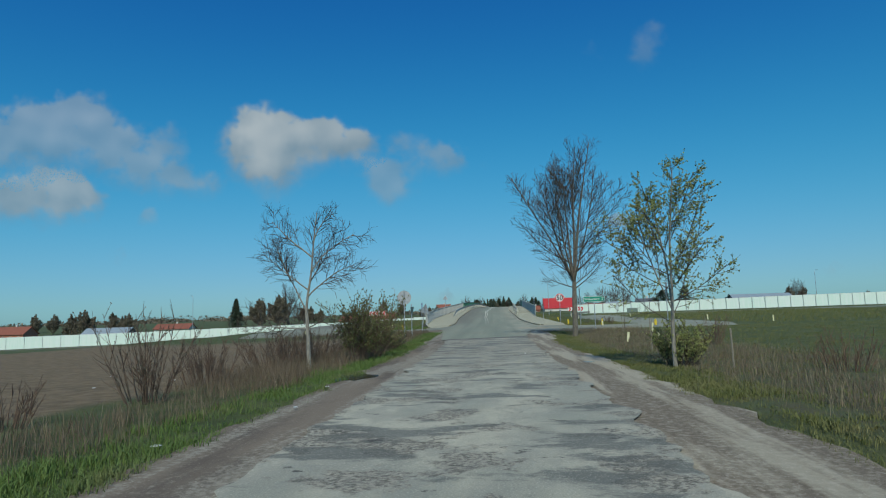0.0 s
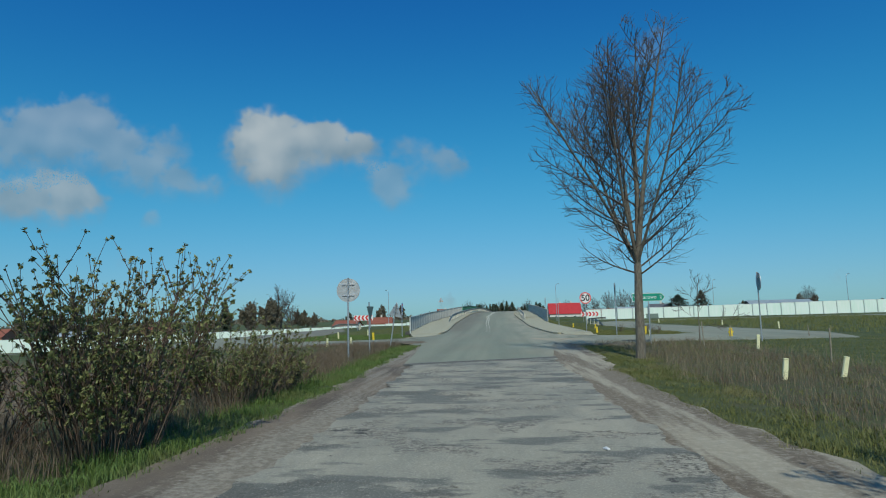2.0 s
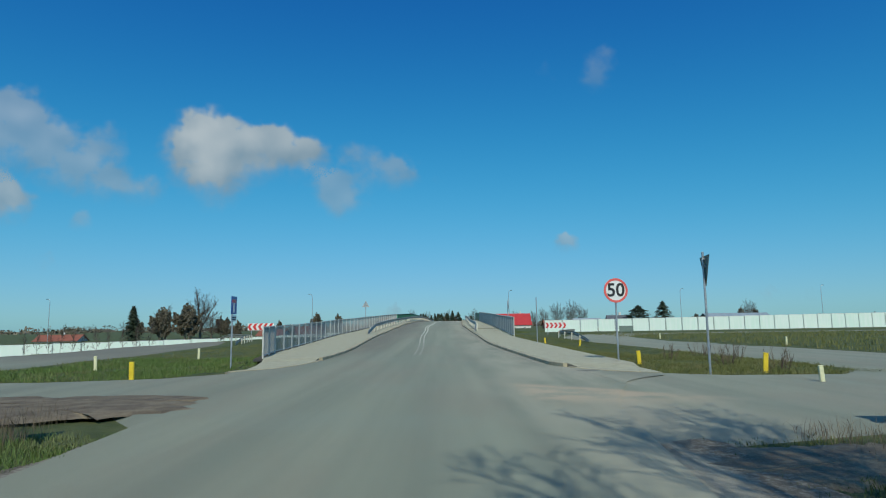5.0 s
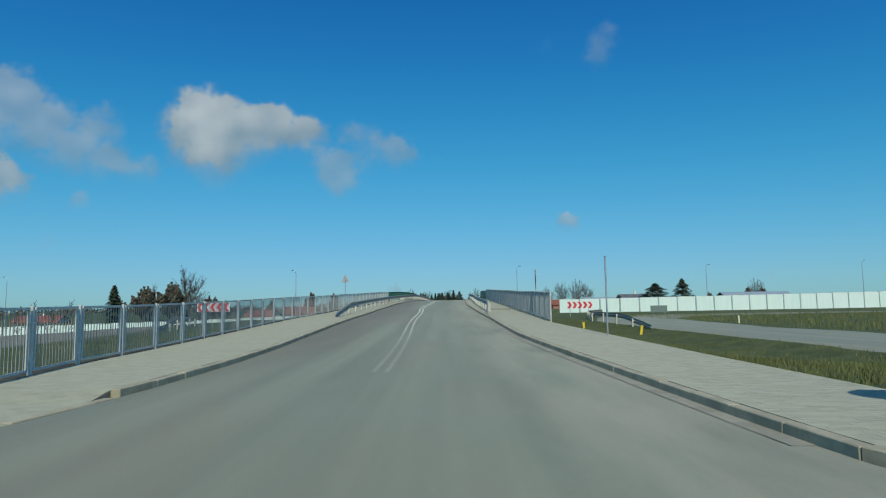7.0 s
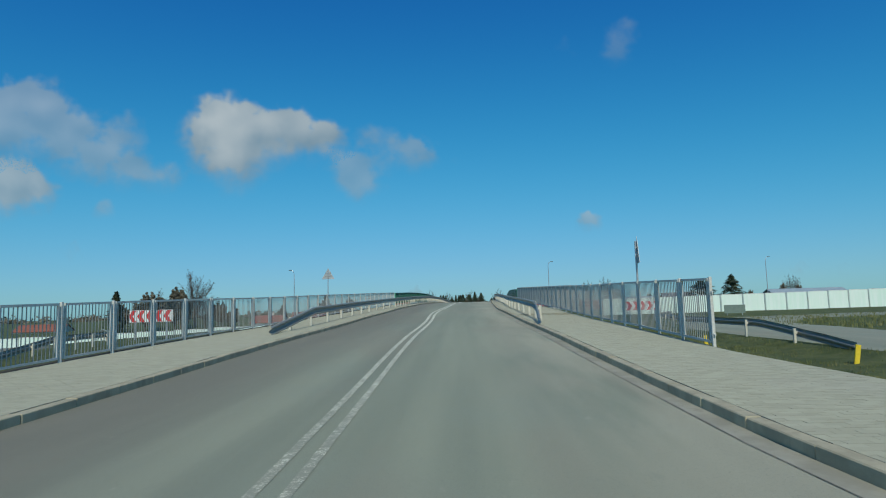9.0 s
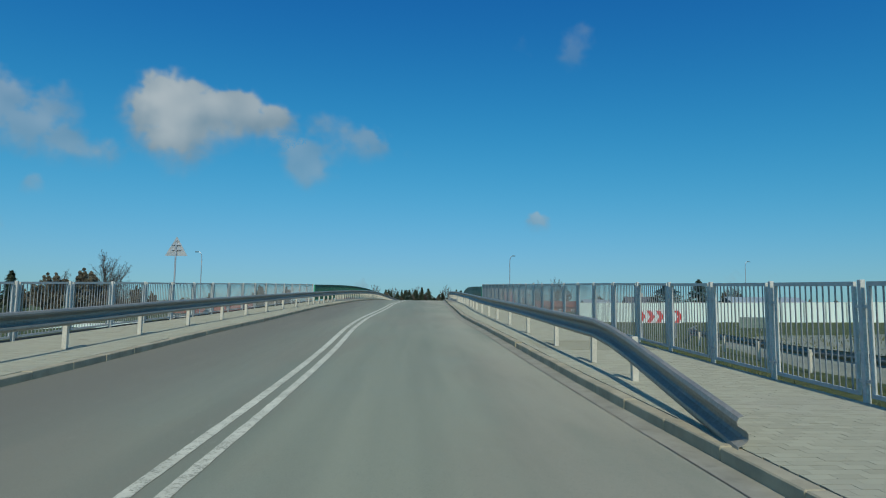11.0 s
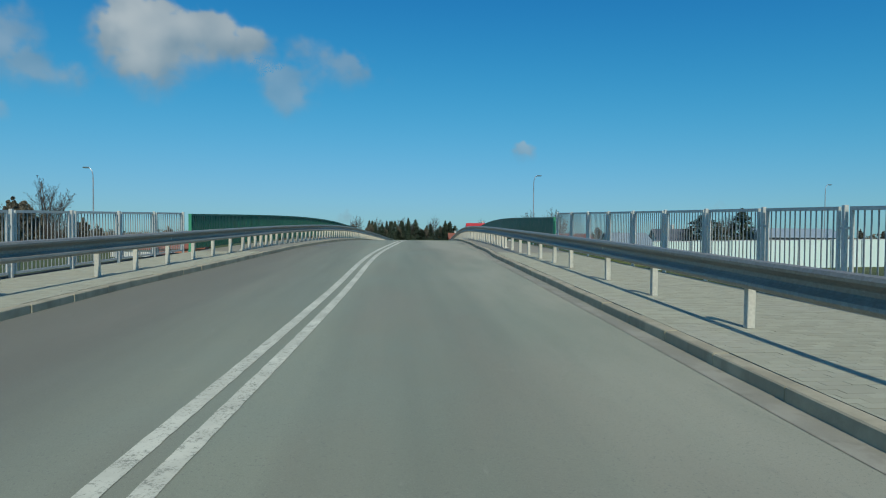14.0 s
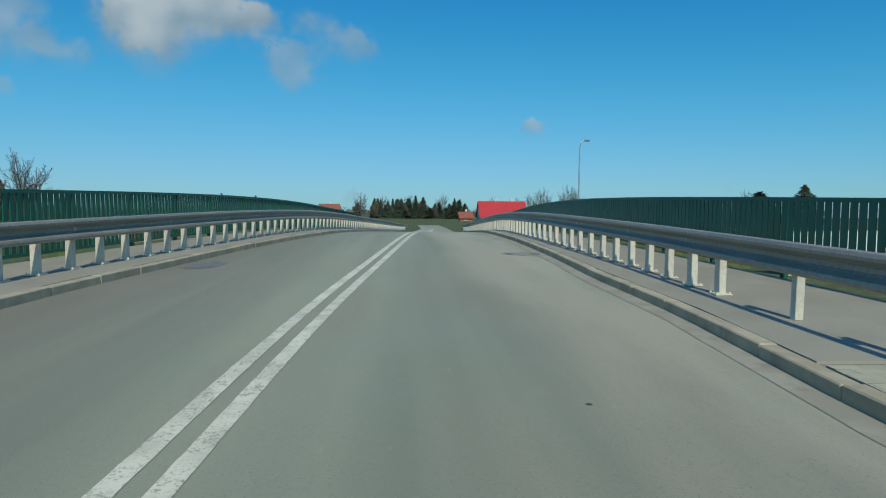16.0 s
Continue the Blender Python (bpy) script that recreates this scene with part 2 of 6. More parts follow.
def paver_mat():
    m = Nodes("concrete_paver")
    grain, stain = m.noise(90, 3.0), m.noise(0.9, 4.0)
    tone = m.mix(m.island(), (0.228, 0.22, 0.162), (0.28, 0.27, 0.20))
    tone = m.mix(m.math("MULTIPLY", m.random(), 0.4), tone, (0.246, 0.236, 0.175))
    tone = m.mix(m.math("MULTIPLY", m.ramp(stain, 0.5, 0.72), 0.35), tone, (0.26, 0.245, 0.2))
    m.bump(grain, 0.4, 0.003)
    return m.done(tone, 0.88, dusty=1.0)


def concrete(name, a, b):
    m = Nodes(name)
    grain, stain, drip = m.noise(70, 4.0), m.noise(2.2, 5.0, 0.6), m.noise(1.0, 4.0, vector=m.stretch(5, 5, 0.8))
    c = m.mix(m.ramp(stain, 0.36, 0.64), a, b)
    c = m.mix(m.math("MULTIPLY", m.ramp(drip, 0.54, 0.7), 0.35), c, tuple(v * 0.55 for v in a))
    c = m.mix(m.math("MULTIPLY", m.random(), 0.3), c, tuple(v * 0.8 for v in b))
    m.bump(grain, 0.5, 0.004)
    return m.done(c, 0.86)


def steel(name, a, b, rough=0.42, metal=0.85):
    m = Nodes(name)
    spangle = m.node("ShaderNodeTexVoronoi", Vector=m.pos, Scale=38.0).outputs["Color"]
    bw = m.node("ShaderNodeRGBToBW", Color=spangle).outputs[0]
    stain = m.noise(1.4, 5.0, 0.6)
    f = m.math("ADD", m.math("MULTIPLY", bw, 0.3), m.math("MULTIPLY", stain, 0.7))
    return m.done(m.mix(m.ramp(f, 0.3, 0.7), a, b), m.ramp(stain, 0.3, 0.7, rough - 0.06, rough + 0.14), metal, 1.2 if max(b) < 0.5 else 1.1)


def leafy(name, a, b, dry, rough=0.7):
    m = Nodes(name)
    r = m.island()
    c = m.mix(r, a, b)
    c = m.mix(m.ramp(m.noise(0.7, 3.0), 0.5, 0.7, 0.0, 0.55), c, dry)
    m.put(m.bsdf.inputs["Transmission Weight"], 0.0)
    return m.done(c, rough)


def bark(name, a, b):
    m = Nodes(name)
    ridges = m.noise(1.0, 6.0, 0.7, m.stretch(26, 26, 5))
    c = m.mix(m.ramp(ridges, 0.35, 0.65), a, b)
    c = m.mix(m.math("MULTIPLY", m.ramp(m.noise(2.5), 0.55, 0.7), 0.4), c, (0.16, 0.17, 0.12))
    m.bump(ridges, 0.8, 0.015)
    return m.done(c, 0.92)


def panel_mat():
    m = Nodes("pale_mint_acoustic_panel")
    s = m.node("ShaderNodeSeparateXYZ", Vector=m.pos)
    streak, broad = m.noise(1.0, 4.0, vector=m.stretch(2.5, 2.5, 0.25)), m.noise(0.3)
    c = m.mix(m.ramp(streak, 0.35, 0.7), (0.66, 0.80, 0.70), (0.74, 0.83, 0.76))
    c = m.mix(m.math("MULTIPLY", m.random(), 0.35), c, (0.80, 0.84, 0.77))
    c = m.mix(m.math("MULTIPLY", m.ramp(broad, 0.55, 0.75), 0.2), c, (0.55, 0.66, 0.58))
    m.bump(streak, 0.2, 0.004)
    return m.done(c, 0.6, 0.0, 1.0)


M = {
    "asphalt": asphalt_new(), "old": asphalt_old(), "dirt": dirt(), "ground": ground_mat(), "paver": paver_mat(),
    "kerb": concrete("kerb_concrete", (0.30, 0.258, 0.17), (0.40, 0.348, 0.232)),
    "gutter": concrete("gutter_concrete", (0.245, 0.226, 0.165), (0.315, 0.29, 0.215)),
    "slab": concrete("deck_concrete", (0.27, 0.262, 0.235), (0.36, 0.35, 0.315)),
    "resin": simple("sidewalk_resin", (0.235, 0.215, 0.158), (0.29, 0.265, 0.20), 1.3, 0.85),
    "joint": simple("joint_sand", (0.16, 0.145, 0.115), (0.22, 0.20, 0.16), 8, 0.95),
    "line": line_paint(),
    "rubble": simple("broken_asphalt", (0.05, 0.05, 0.046), (0.16, 0.155, 0.135), 9, 0.9, bump=0.9, depth=0.02, fine=28),
    "soil": simple("dark_edging", (0.03, 0.026, 0.016), (0.08, 0.067, 0.042), 3.0, 0.95, bump=0.8, depth=0.02, fine=30),
    "spill": simple("dry_dirt", (0.085, 0.06, 0.036), (0.20, 0.158, 0.10), 3.2, 0.95, bump=0.9, depth=0.012, fine=34.0),
    "damp": simple("damp_asphalt", (0.095, 0.097, 0.088), (0.19, 0.19, 0.17), 5, 0.75),
    "zinc": steel("galvanised_steel", (0.30, 0.315, 0.33), (0.46, 0.475, 0.49), 0.45, 0.75),
    "rail": steel("guard_rail_steel", (0.215, 0.197, 0.155), (0.30, 0.277, 0.225), 0.42, 0.2),
    "post": steel("guard_post_steel", (0.50, 0.465, 0.375), (0.61, 0.57, 0.465), 0.55, 0.1),
    "fence": steel("fence_steel", (0.46, 0.45, 0.40), (0.58, 0.565, 0.51), 0.5, 0.0),
    "fence_bar": steel("fence_bar_steel", (0.24, 0.24, 0.225), (0.33, 0.33, 0.31), 0.5, 0.15),
    "green": simple("dark_green_barrier", (0.006, 0.075, 0.042), (0.012, 0.105, 0.062), 3, 0.5),
    "green_frame": simple("green_frame", (0.03, 0.20, 0.10), (0.05, 0.27, 0.14), 3, 0.45),
    "panel": panel_mat(),
    "panel_post": steel("panel_post_steel", (0.42, 0.46, 0.44), (0.55, 0.58, 0.55), 0.5, 0.5),
    "white": simple("sign_white", (0.74, 0.74, 0.71), (0.80, 0.80, 0.78), 4, 0.35, bump=0.05),
    "red": simple("sign_red", (0.60, 0.035, 0.03), (0.68, 0.05, 0.045), 4, 0.4, bump=0.05),
    "pink": simple("sign_faded_red", (0.72, 0.10, 0.09), (0.78, 0.15, 0.13), 5, 0.4, bump=0.05),
    "black": simple("sign_black", (0.012, 0.012, 0.014), (0.02, 0.02, 0.022), 4, 0.5, bump=0.05),
    "blue": simple("sign_blue", (0.02, 0.085, 0.30), (0.03, 0.11, 0.36), 4, 0.4, bump=0.05),
    "sign_green": simple("sign_green", (0.0, 0.20, 0.13), (0.005, 0.26, 0.17), 4, 0.4, bump=0.05),
    "sign_back": simple("sign_back_grey", (0.30, 0.315, 0.32), (0.42, 0.43, 0.43), 5, 0.5, 0.3, bump=0.1),
    "dull": simple("board_back_dull", (0.10, 0.14, 0.12), (0.15, 0.19, 0.16), 5, 0.6, bump=0.1),
    "yellow": simple("marker_yellow", (0.68, 0.47, 0.02), (0.82, 0.60, 0.04), 8, 0.5),
    "cream": simple("marker_cream", (0.66, 0.62, 0.36), (0.78, 0.75, 0.48), 8, 0.55),
    "stake": simple("weathered_wood", (0.16, 0.135, 0.10), (0.27, 0.235, 0.18), 20, 0.9),
    "bark": bark("grey_bark", (0.085, 0.072, 0.055), (0.17, 0.148, 0.118)),
    "pale_bark": bark("pale_grey_bark", (0.16, 0.145, 0.12), (0.28, 0.26, 0.22)),
    "twig": bark("dark_twigs", (0.05, 0.036, 0.03), (0.095, 0.07, 0.056)),
    "red_twig": bark("reddish_stems", (0.10, 0.062, 0.042), (0.185, 0.12, 0.08)),
    "leaf_young": leafy("young_leaves", (0.16, 0.195, 0.05), (0.28, 0.285, 0.095), (0.22, 0.18, 0.085)),
    "leaf_bush": leafy("bush_leaves", (0.085, 0.105, 0.03), (0.18, 0.18, 0.062), (0.16, 0.125, 0.06)),
    "leaf_brown": leafy("budding_brown", (0.115, 0.098, 0.068), (0.165, 0.145, 0.098), (0.14, 0.115, 0.082)),
    "needle": leafy("spruce_needles", (0.028, 0.046, 0.026), (0.065, 0.085, 0.045), (0.075, 0.08, 0.05)),
    "grass": leafy("fresh_grass", (0.055, 0.105, 0.016), (0.115, 0.165, 0.036), (0.15, 0.14, 0.06)),
    "field": leafy("field_grass", (0.082, 0.095, 0.019), (0.145, 0.146, 0.042), (0.215, 0.178, 0.082)),
    "straw": leafy("dry_stalks", (0.15, 0.12, 0.075), (0.26, 0.21, 0.13), (0.11, 0.08, 0.05)),
    "weed": leafy("brown_weeds", (0.085, 0.06, 0.038), (0.165, 0.12, 0.078), (0.11, 0.105, 0.052)),
    "roof_red": simple("red_metal_roof", (0.46, 0.03, 0.03), (0.54, 0.05, 0.045), 0.8, 0.5),
    "roof_tile": simple("orange_tile_roof", (0.19, 0.06, 0.038), (0.26, 0.092, 0.055), 1.2, 0.8),
    "roof_grey": simple("grey_sheet_roof", (0.20, 0.25, 0.27), (0.28, 0.32, 0.34), 0.8, 0.55),
    "roof_dark": simple("dark_roof", (0.07, 0.075, 0.085), (0.11, 0.115, 0.125), 0.9, 0.7),
    "plaster": simple("pale_plaster", (0.58, 0.56, 0.50), (0.68, 0.66, 0.60), 0.7, 0.85),
    "brickish": simple("brick_red_wall", (0.30, 0.11, 0.07), (0.38, 0.16, 0.10), 1.5, 0.85),
    "glass": simple("window_glass", (0.03, 0.04, 0.05), (0.05, 0.06, 0.07), 1.0, 0.12, bump=0.0),
    "water": simple("puddle_water", (0.03, 0.03, 0.025), (0.05, 0.045, 0.035), 1.0, 0.12, bump=0.02),
    "litter": simple("litter_white", (0.65, 0.65, 0.62), (0.75, 0.75, 0.72), 6, 0.6),
    "lamp_head": simple("lamp_grey", (0.09, 0.14, 0.15), (0.14, 0.19, 0.2), 3, 0.45),
}

# ---- shape of the land and the road ----
ROAD_Y = [-60, -30, 0, 10, 22, 38, 50, 58, 66, 75, 84, 90, 94, 98, 102, 106, 110, 114, 117.5, 121, 126, 132, 137, 141, 146, 150, 160, 180, 200, 230, 260]
ROAD_Z = [.4, .35, .27, .22, .11, .10, .10, .12, .22, .44, .72, .86, .99, 1.14, 1.25, 1.37, 1.5, 1.63, 1.72, 1.83, 1.98, 2.15, 2.25, 2.28, 2.24, 2.13, 1.8, 1.1, .5, 0, 0]
_fine = np.arange(-60, 261, 0.5)
_prof = np.interp(_fine, ROAD_Y, ROAD_Z)
_prof = np.convolve(np.pad(_prof, 6, mode="edge"), np.ones(13) / 13, mode="valid")


def road(y):
    return float(np.interp(y, _fine, _prof))


def lin(y, pts):
    return float(np.interp(y, [p[0] for p in pts], [p[1] for p in pts]))


KERB_L = [(54.2, -4.95), (54.9, -4.3), (55.7, -3.8), (57, -3.5), (58.5, -3.3), (60.4, -3.18), (64, -3.12), (68, -3.2), (72, -3.36), (78, -3.54), (86, -3.6), (98, -3.58), (103, -3.5), (116, -3.45), (122, -3.1), (127.5, -2.8), (129, -2.7), (132.5, -2.32), (136.5, -1.9), (141, -1.35), (147, -0.8), (160, 0.3), (230, 5)]
KERB_R = [(51.6, 7.4), (52.3, 6.5), (52.9, 5.95), (53.7, 5.48), (54.6, 5.06), (55.4, 4.8), (56, 4.76), (62, 4.5), (66, 4.3), (71, 4.02), (84, 3.95), (96, 3.84), (107, 3.72), (120, 4.1), (124, 4.17), (127, 4.4), (130, 4.42), (133, 4.58), (136.5, 4.7), (143, 4.9), (150, 5.2), (160, 5.9), (230, 10)]
MID = [(60, 0.2), (65, 0.22), (71, 0.19), (75, 0.04), (82, -0.15), (93, -0.16), (97, -0.26), (99.4, -0.32), (101.5, -0.43), (103, -0.43), (104.7, -0.38), (107, -0.24), (109, -0.18), (112, -0.04), (114, 0.07), (116, 0.13), (118, 0.2), (120.5, 0.23), (123.5, 0.27), (125.6, 0.42), (128, 0.62), (132, 0.96), (135.7, 1.3), (141.5, 1.65), (147, 2.0), (160, 2.9), (230, 7)]
WALK_L = [(54.4, -5.2), (55.2, -4.8), (57, -5.05), (60, -5.65), (63, -6.1), (70, -6.4), (78, -6.7), (86, -6.75), (106, -6.1), (118, -5.6), (124.5, -5.2), (129, -4.9), (136.5, -4.15), (141, -3.65), (147, -3.05), (160, -2.0), (230, 3)]
WALK_R = [(52, 7.2), (58, 7.2), (66, 7.0), (73, 6.6), (77, 6.3), (100, 6.8), (127, 6.95), (134, 7.0), (139, 7.1), (150, 7.7), (160, 8.4), (230, 12.5)]
TRENCH = [(-90, 132.6), (-12, 138), (12, 139), (20, 153.5), (185, 196.4)]  # near lip of the expressway cutting: x, y


def smooth(a, b, v):
    t = min(1.0, max(0.0, (v - a) / (b - a)))
    return t * t * (3 - 2 * t)


def land(x, y):
    """Height of the ground sheet."""
    flat = 0.1 + 0.22 * smooth(22, 0, y)
    base = flat - 0.07 - 2.6 * max(0.0, min(1.0, (y - 24) / 92)) * smooth(-23, -32, x) - 0.014 * max(0.0, min(-x - 30, 160)) * smooth(20, 80, y)
    base += 0.05 * noise.noise((x * 0.15, y * 0.15, 0.0)) + 0.02 * noise.noise((x * 0.6, y * 0.6, 3.0))
    if y > 53:
        wl, wr = lin(y, WALK_L) - 0.5, lin(y, WALK_R) + 0.5
        out = max(wl - x, x - wr, 0.0)
        base = max(base, road(y) + 0.02 - out / 2.1) if out < 12 else base
        if out == 0.0:
            base = road(y) - 0.06
    elif abs(x - 0.8) < 3.6:
        base = road(y) - 0.06
    if 58 < y < 118:
        base -= 0.24 * smooth(58, 70, y) * smooth(118, 108, y) * smooth(8.6, 10.6, x) * smooth(13.2, 12.0, x)
    far = 1.0 if y < 220 else 1.0 - smooth(220, 420, y)
    y0 = lin(x, TRENCH)
    cut = smooth(y0, y0 + 5, y) * smooth(y0 + 30, y0 + 25, y)
    return base * max(far, 0.3) - 5.0 * cut


# ---- mesh helpers ----
def mesh_of(name, verts, faces, material, smooth_faces=False):
    me = bpy.data.meshes.new(name)
    me.from_pydata([tuple(map(float, v)) for v in verts], [], faces)
    me.materials.append(M[material])
    if smooth_faces:
        me.polygons.foreach_set("use_smooth", [True] * len(me.polygons))
    me.update()
    return me


def child(ob, parent, label=""):
    if parent is not None:
        ob.parent = parent
    return tagged(ob, label)


def part(name, data, material, parent=None, label="", at=None):
    """One mesh object from a bmesh, a mesh or (verts, faces), under a thing or a part."""
    if isinstance(data, tuple):
        data = mesh_of(name, data[0], data[1], material)
    elif isinstance(data, bmesh.types.BMesh):
        me = bpy.data.meshes.new(name)
        data.to_mesh(me)
        data.free()
        me.materials.append(M[material])
        data = me
    ob = new(name, data)
    if at is not None:
        ob.matrix_basis = at
    return child(ob, parent, label)


def empty(name, m, label, category, group="", kind=""):
    ob = new(name)
    ob.empty_display_size = 0.2
    ob.matrix_basis = m
    return tagged(ob, label, category, group, kind)


def box(cx, cy, cz, sx, sy, sz, bevel=0.0, m=None):
    bm = bmesh.new()
    bmesh.ops.create_cube(bm, size=1.0, matrix=Matrix.Translation((cx, cy, cz)) @ Matrix.Diagonal((sx, sy, sz, 1)))
    if bevel:
        bmesh.ops.bevel(bm, geom=bm.edges[:], offset=bevel, segments=1, affect="EDGES")
    if m is not None:
        bmesh.ops.transform(bm, matrix=m, verts=bm.verts)
    return bm


def rod(p, q, r, sides=10, r2=None):
    """A straight round bar between two points."""
    bm = bmesh.new()
    p, q = Vector(p), Vector(q)
    d = q - p
    rot = d.to_track_quat("Z", "Y").to_matrix().to_4x4()
    bmesh.ops.create_cone(bm, cap_ends=True, segments=sides, radius1=r, radius2=r if r2 is None else r2, depth=d.length,
                          matrix=Matrix.Translation((p + q) / 2) @ rot)
    return bm


def plate(points, thick, bevel=0.0):
    """A flat outline in x and z, given thickness along y, its face at y = 0 towards -y."""
    bm = bmesh.new()
    f = bm.faces.new([bm.verts.new((x, 0.0, z)) for x, z in points])
    r = bmesh.ops.extrude_face_region(bm, geom=[f])
    bmesh.ops.translate(bm, vec=(0, thick, 0), verts=[v for v in r["geom"] if isinstance(v, bmesh.types.BMVert)])
    bmesh.ops.recalc_face_normals(bm, faces=bm.faces)
    if bevel:
        bmesh.ops.bevel(bm, geom=bm.edges[:], offset=bevel, segments=1, affect="EDGES")
    return bm


def circle(r, n=32, cx=0.0, cz=0.0):
    return [(cx + r * math.cos(2 * math.pi * i / n), cz + r * math.sin(2 * math.pi * i / n)) for i in range(n)]


def ring(r0, r1, thick, n=40):
    v, f = [], []
    for i in range(n):
        a = 2 * math.pi * i / n
        for r in (r0, r1):
            for y in (0.0, thick):
                v.append((r * math.cos(a), y, r * math.sin(a)))
    for i in range(n):
        a, b = 4 * i, 4 * ((i + 1) % n)
        f += [(a, a + 2, b + 2, b), (a + 1, b + 1, b + 3, a + 3), (a, b, b + 1, a + 1), (a + 2, a + 3, b + 3, b + 2)]
    return v, f


def sweep(section, path, closed=True):
    """Carries a section (side, up) along a path of (x, y, z), always upright."""
    v, f, n = [], [], len(section)
    for i, p in enumerate(path):
        a, b = Vector(path[max(i - 1, 0)]), Vector(path[min(i + 1, len(path) - 1)])
        d = (b - a)
        d.z = 0
        d.normalize()
        side = Vector((d.y, -d.x, 0))
        v += [Vector(p) + side * s + Vector((0, 0, u)) for s, u in section]
    for i in range(len(path) - 1):
        for k in range(n if closed else n - 1):
            a, b = i * n + k, i * n + (k + 1) % n
            f.append((a, a + n, b + n, b))
    if closed:
        f += [tuple(range(n)), tuple(range(len(v) - 1, len(v) - n - 1, -1))]
    return v, f


def sheet(name, ys, left, right, lift, material, label, category="road", cols=6, rough=0.0, ragged=0.0):
    """A strip of surface between two edges that follows the road."""
    v, f = [], []
    for i, y in enumerate(ys):
        a, b = left(y), right(y)
        if ragged:
            a += ragged * noise.noise((y * 1.3, 1.0, 0.0)) + 0.5 * ragged * noise.noise((y * 4.1, 5.0, 0.0))
            b += ragged * noise.noise((y * 1.3, 9.0, 0.0)) + 0.5 * ragged * noise.noise((y * 4.1, 15.0, 0.0))
        for k in range(cols + 1):
            x = a + (b - a) * k / cols
            z = road(y) + lift
            if rough:
                z += rough * (noise.noise((x * 1.1, y * 0.9, 2.0)) + 0.6 * noise.noise((x * 3.1, y * 2.7, 7.0)))
            v.append((x, y, z))
    n = cols + 1
    for i in range(len(ys) - 1):
        for k in range(cols):
            a = i * n + k
            f.append((a, a + 1, a + n + 1, a + n))
    ob = new(name, mesh_of(name, v, f, material, True))
    return tagged(ob, label, category, "", "structure")


def span(a, b, step):
    n = max(1, round((b - a) / step))
    return [a + (b - a) * i / n for i in range(n + 1)]


# ---- ground ----
def axis(dense_a, dense_b, step, low, high, grow=1.28):
    mid = list(np.arange(dense_a, dense_b + step / 2, step))
    lo, hi, d = [], [], step
    while (lo[-1] if lo else dense_a) > low:
        d *= grow
        lo.append((lo[-1] if lo else dense_a) - d)
    d = step
    while (hi[-1] if hi else dense_b) < high:
        d *= grow
        hi.append((hi[-1] if hi else dense_b) + d)
    return lo[::-1] + mid + hi


gx, gy = axis(-26, 26, 0.7, -2500, 2500), axis(-12, 172, 1.0, -300, 3500)
gv = [(x, y, land(x, y)) for y in gy for x in gx]
nx = len(gx)
gf = [(j * nx + i, j * nx + i + 1, (j + 1) * nx + i + 1, (j + 1) * nx + i) for j in range(len(gy) - 1) for i in range(nx - 1)]
tagged(new("ground", mesh_of("ground", gv, gf, "ground", True)), "ploughed brown field and rough green grassland", "ground", "", "structure")

# ---- carriageways ----
OLD_END = 32.6
sheet("dirt_shoulder", span(-40, 46, 0.4), lambda y: -2.35 - 0.5 * smooth(24, 40, y), lambda y: 4.15 - 0.35 * smooth(17, 23, y) + 0.65 * smooth(27, 36, y), -0.028, "dirt",
      "brown gravelly dirt shoulder along the worn road", "shoulder", 34, 0.018, 0.22)
sheet("road_old", span(-40, OLD_END + 1.2, 0.14), lambda y: -1.15 - 0.3 * smooth(22, 32, y), lambda y: 2.7 + 0.05 * math.sin(y), 0.006, "old",
      "worn patched grey asphalt country road with crumbling edges", "road", 36, 0.009, 0.2)
sheet("road", span(OLD_END - 0.25, 260, 0.5), lambda y: lin(y, [(32, -1.7), (42, -2.6), (48, -3.2), (52, -4.2), (53.9, -4.95)] + KERB_L), lambda y: lin(y, [(32, 2.7), (40, 3.3), (46, 4.2), (50, 5.6), (51.2, 6.6)] + KERB_R),
      0.018, "asphalt", "smooth grey asphalt road with a dusty edge", "road", 10)


LIP = lambda x: 32.35 + 0.42 * (x - 0.8)
for q in bpy.data.objects["road"].data.vertices:
    q.co.y += (LIP(q.co.x) - 32.35 + 0.12 * noise.noise((q.co.x * 3, 0.0, 4.0))) * smooth(37, 32.4, q.co.y)
lip_v, lip_f = [], []
for i in range(61):
    x = -1.75 + 4.55 * i / 60
    y, w = LIP(x), 0.22 + 0.16 * noise.noise((x * 1.4, 3.0, 0.0)) + 0.08 * noise.noise((x * 6, 5.0, 0.0))
    for k, dz in ((-1.0, -0.01), (-0.5, 0.022), (0.3, 0.03), (1.0, 0.012)):
        lip_v.append((x, y + k * w + 0.05 * noise.noise((x * 5, k, 9.0)), road(y) + dz + 0.008 * noise.noise((x * 9, k * 3, 2.0))))
    if i:
        lip_f += [((i - 1) * 4 + k, i * 4 + k, i * 4 + k + 1, (i - 1) * 4 + k + 1) for k in range(3)]
tagged(new("asphalt_lip", mesh_of("asphalt_lip", lip_v, lip_f, "rubble", True)), "dark broken edge where new asphalt meets the old", "road edge", "", "structure")


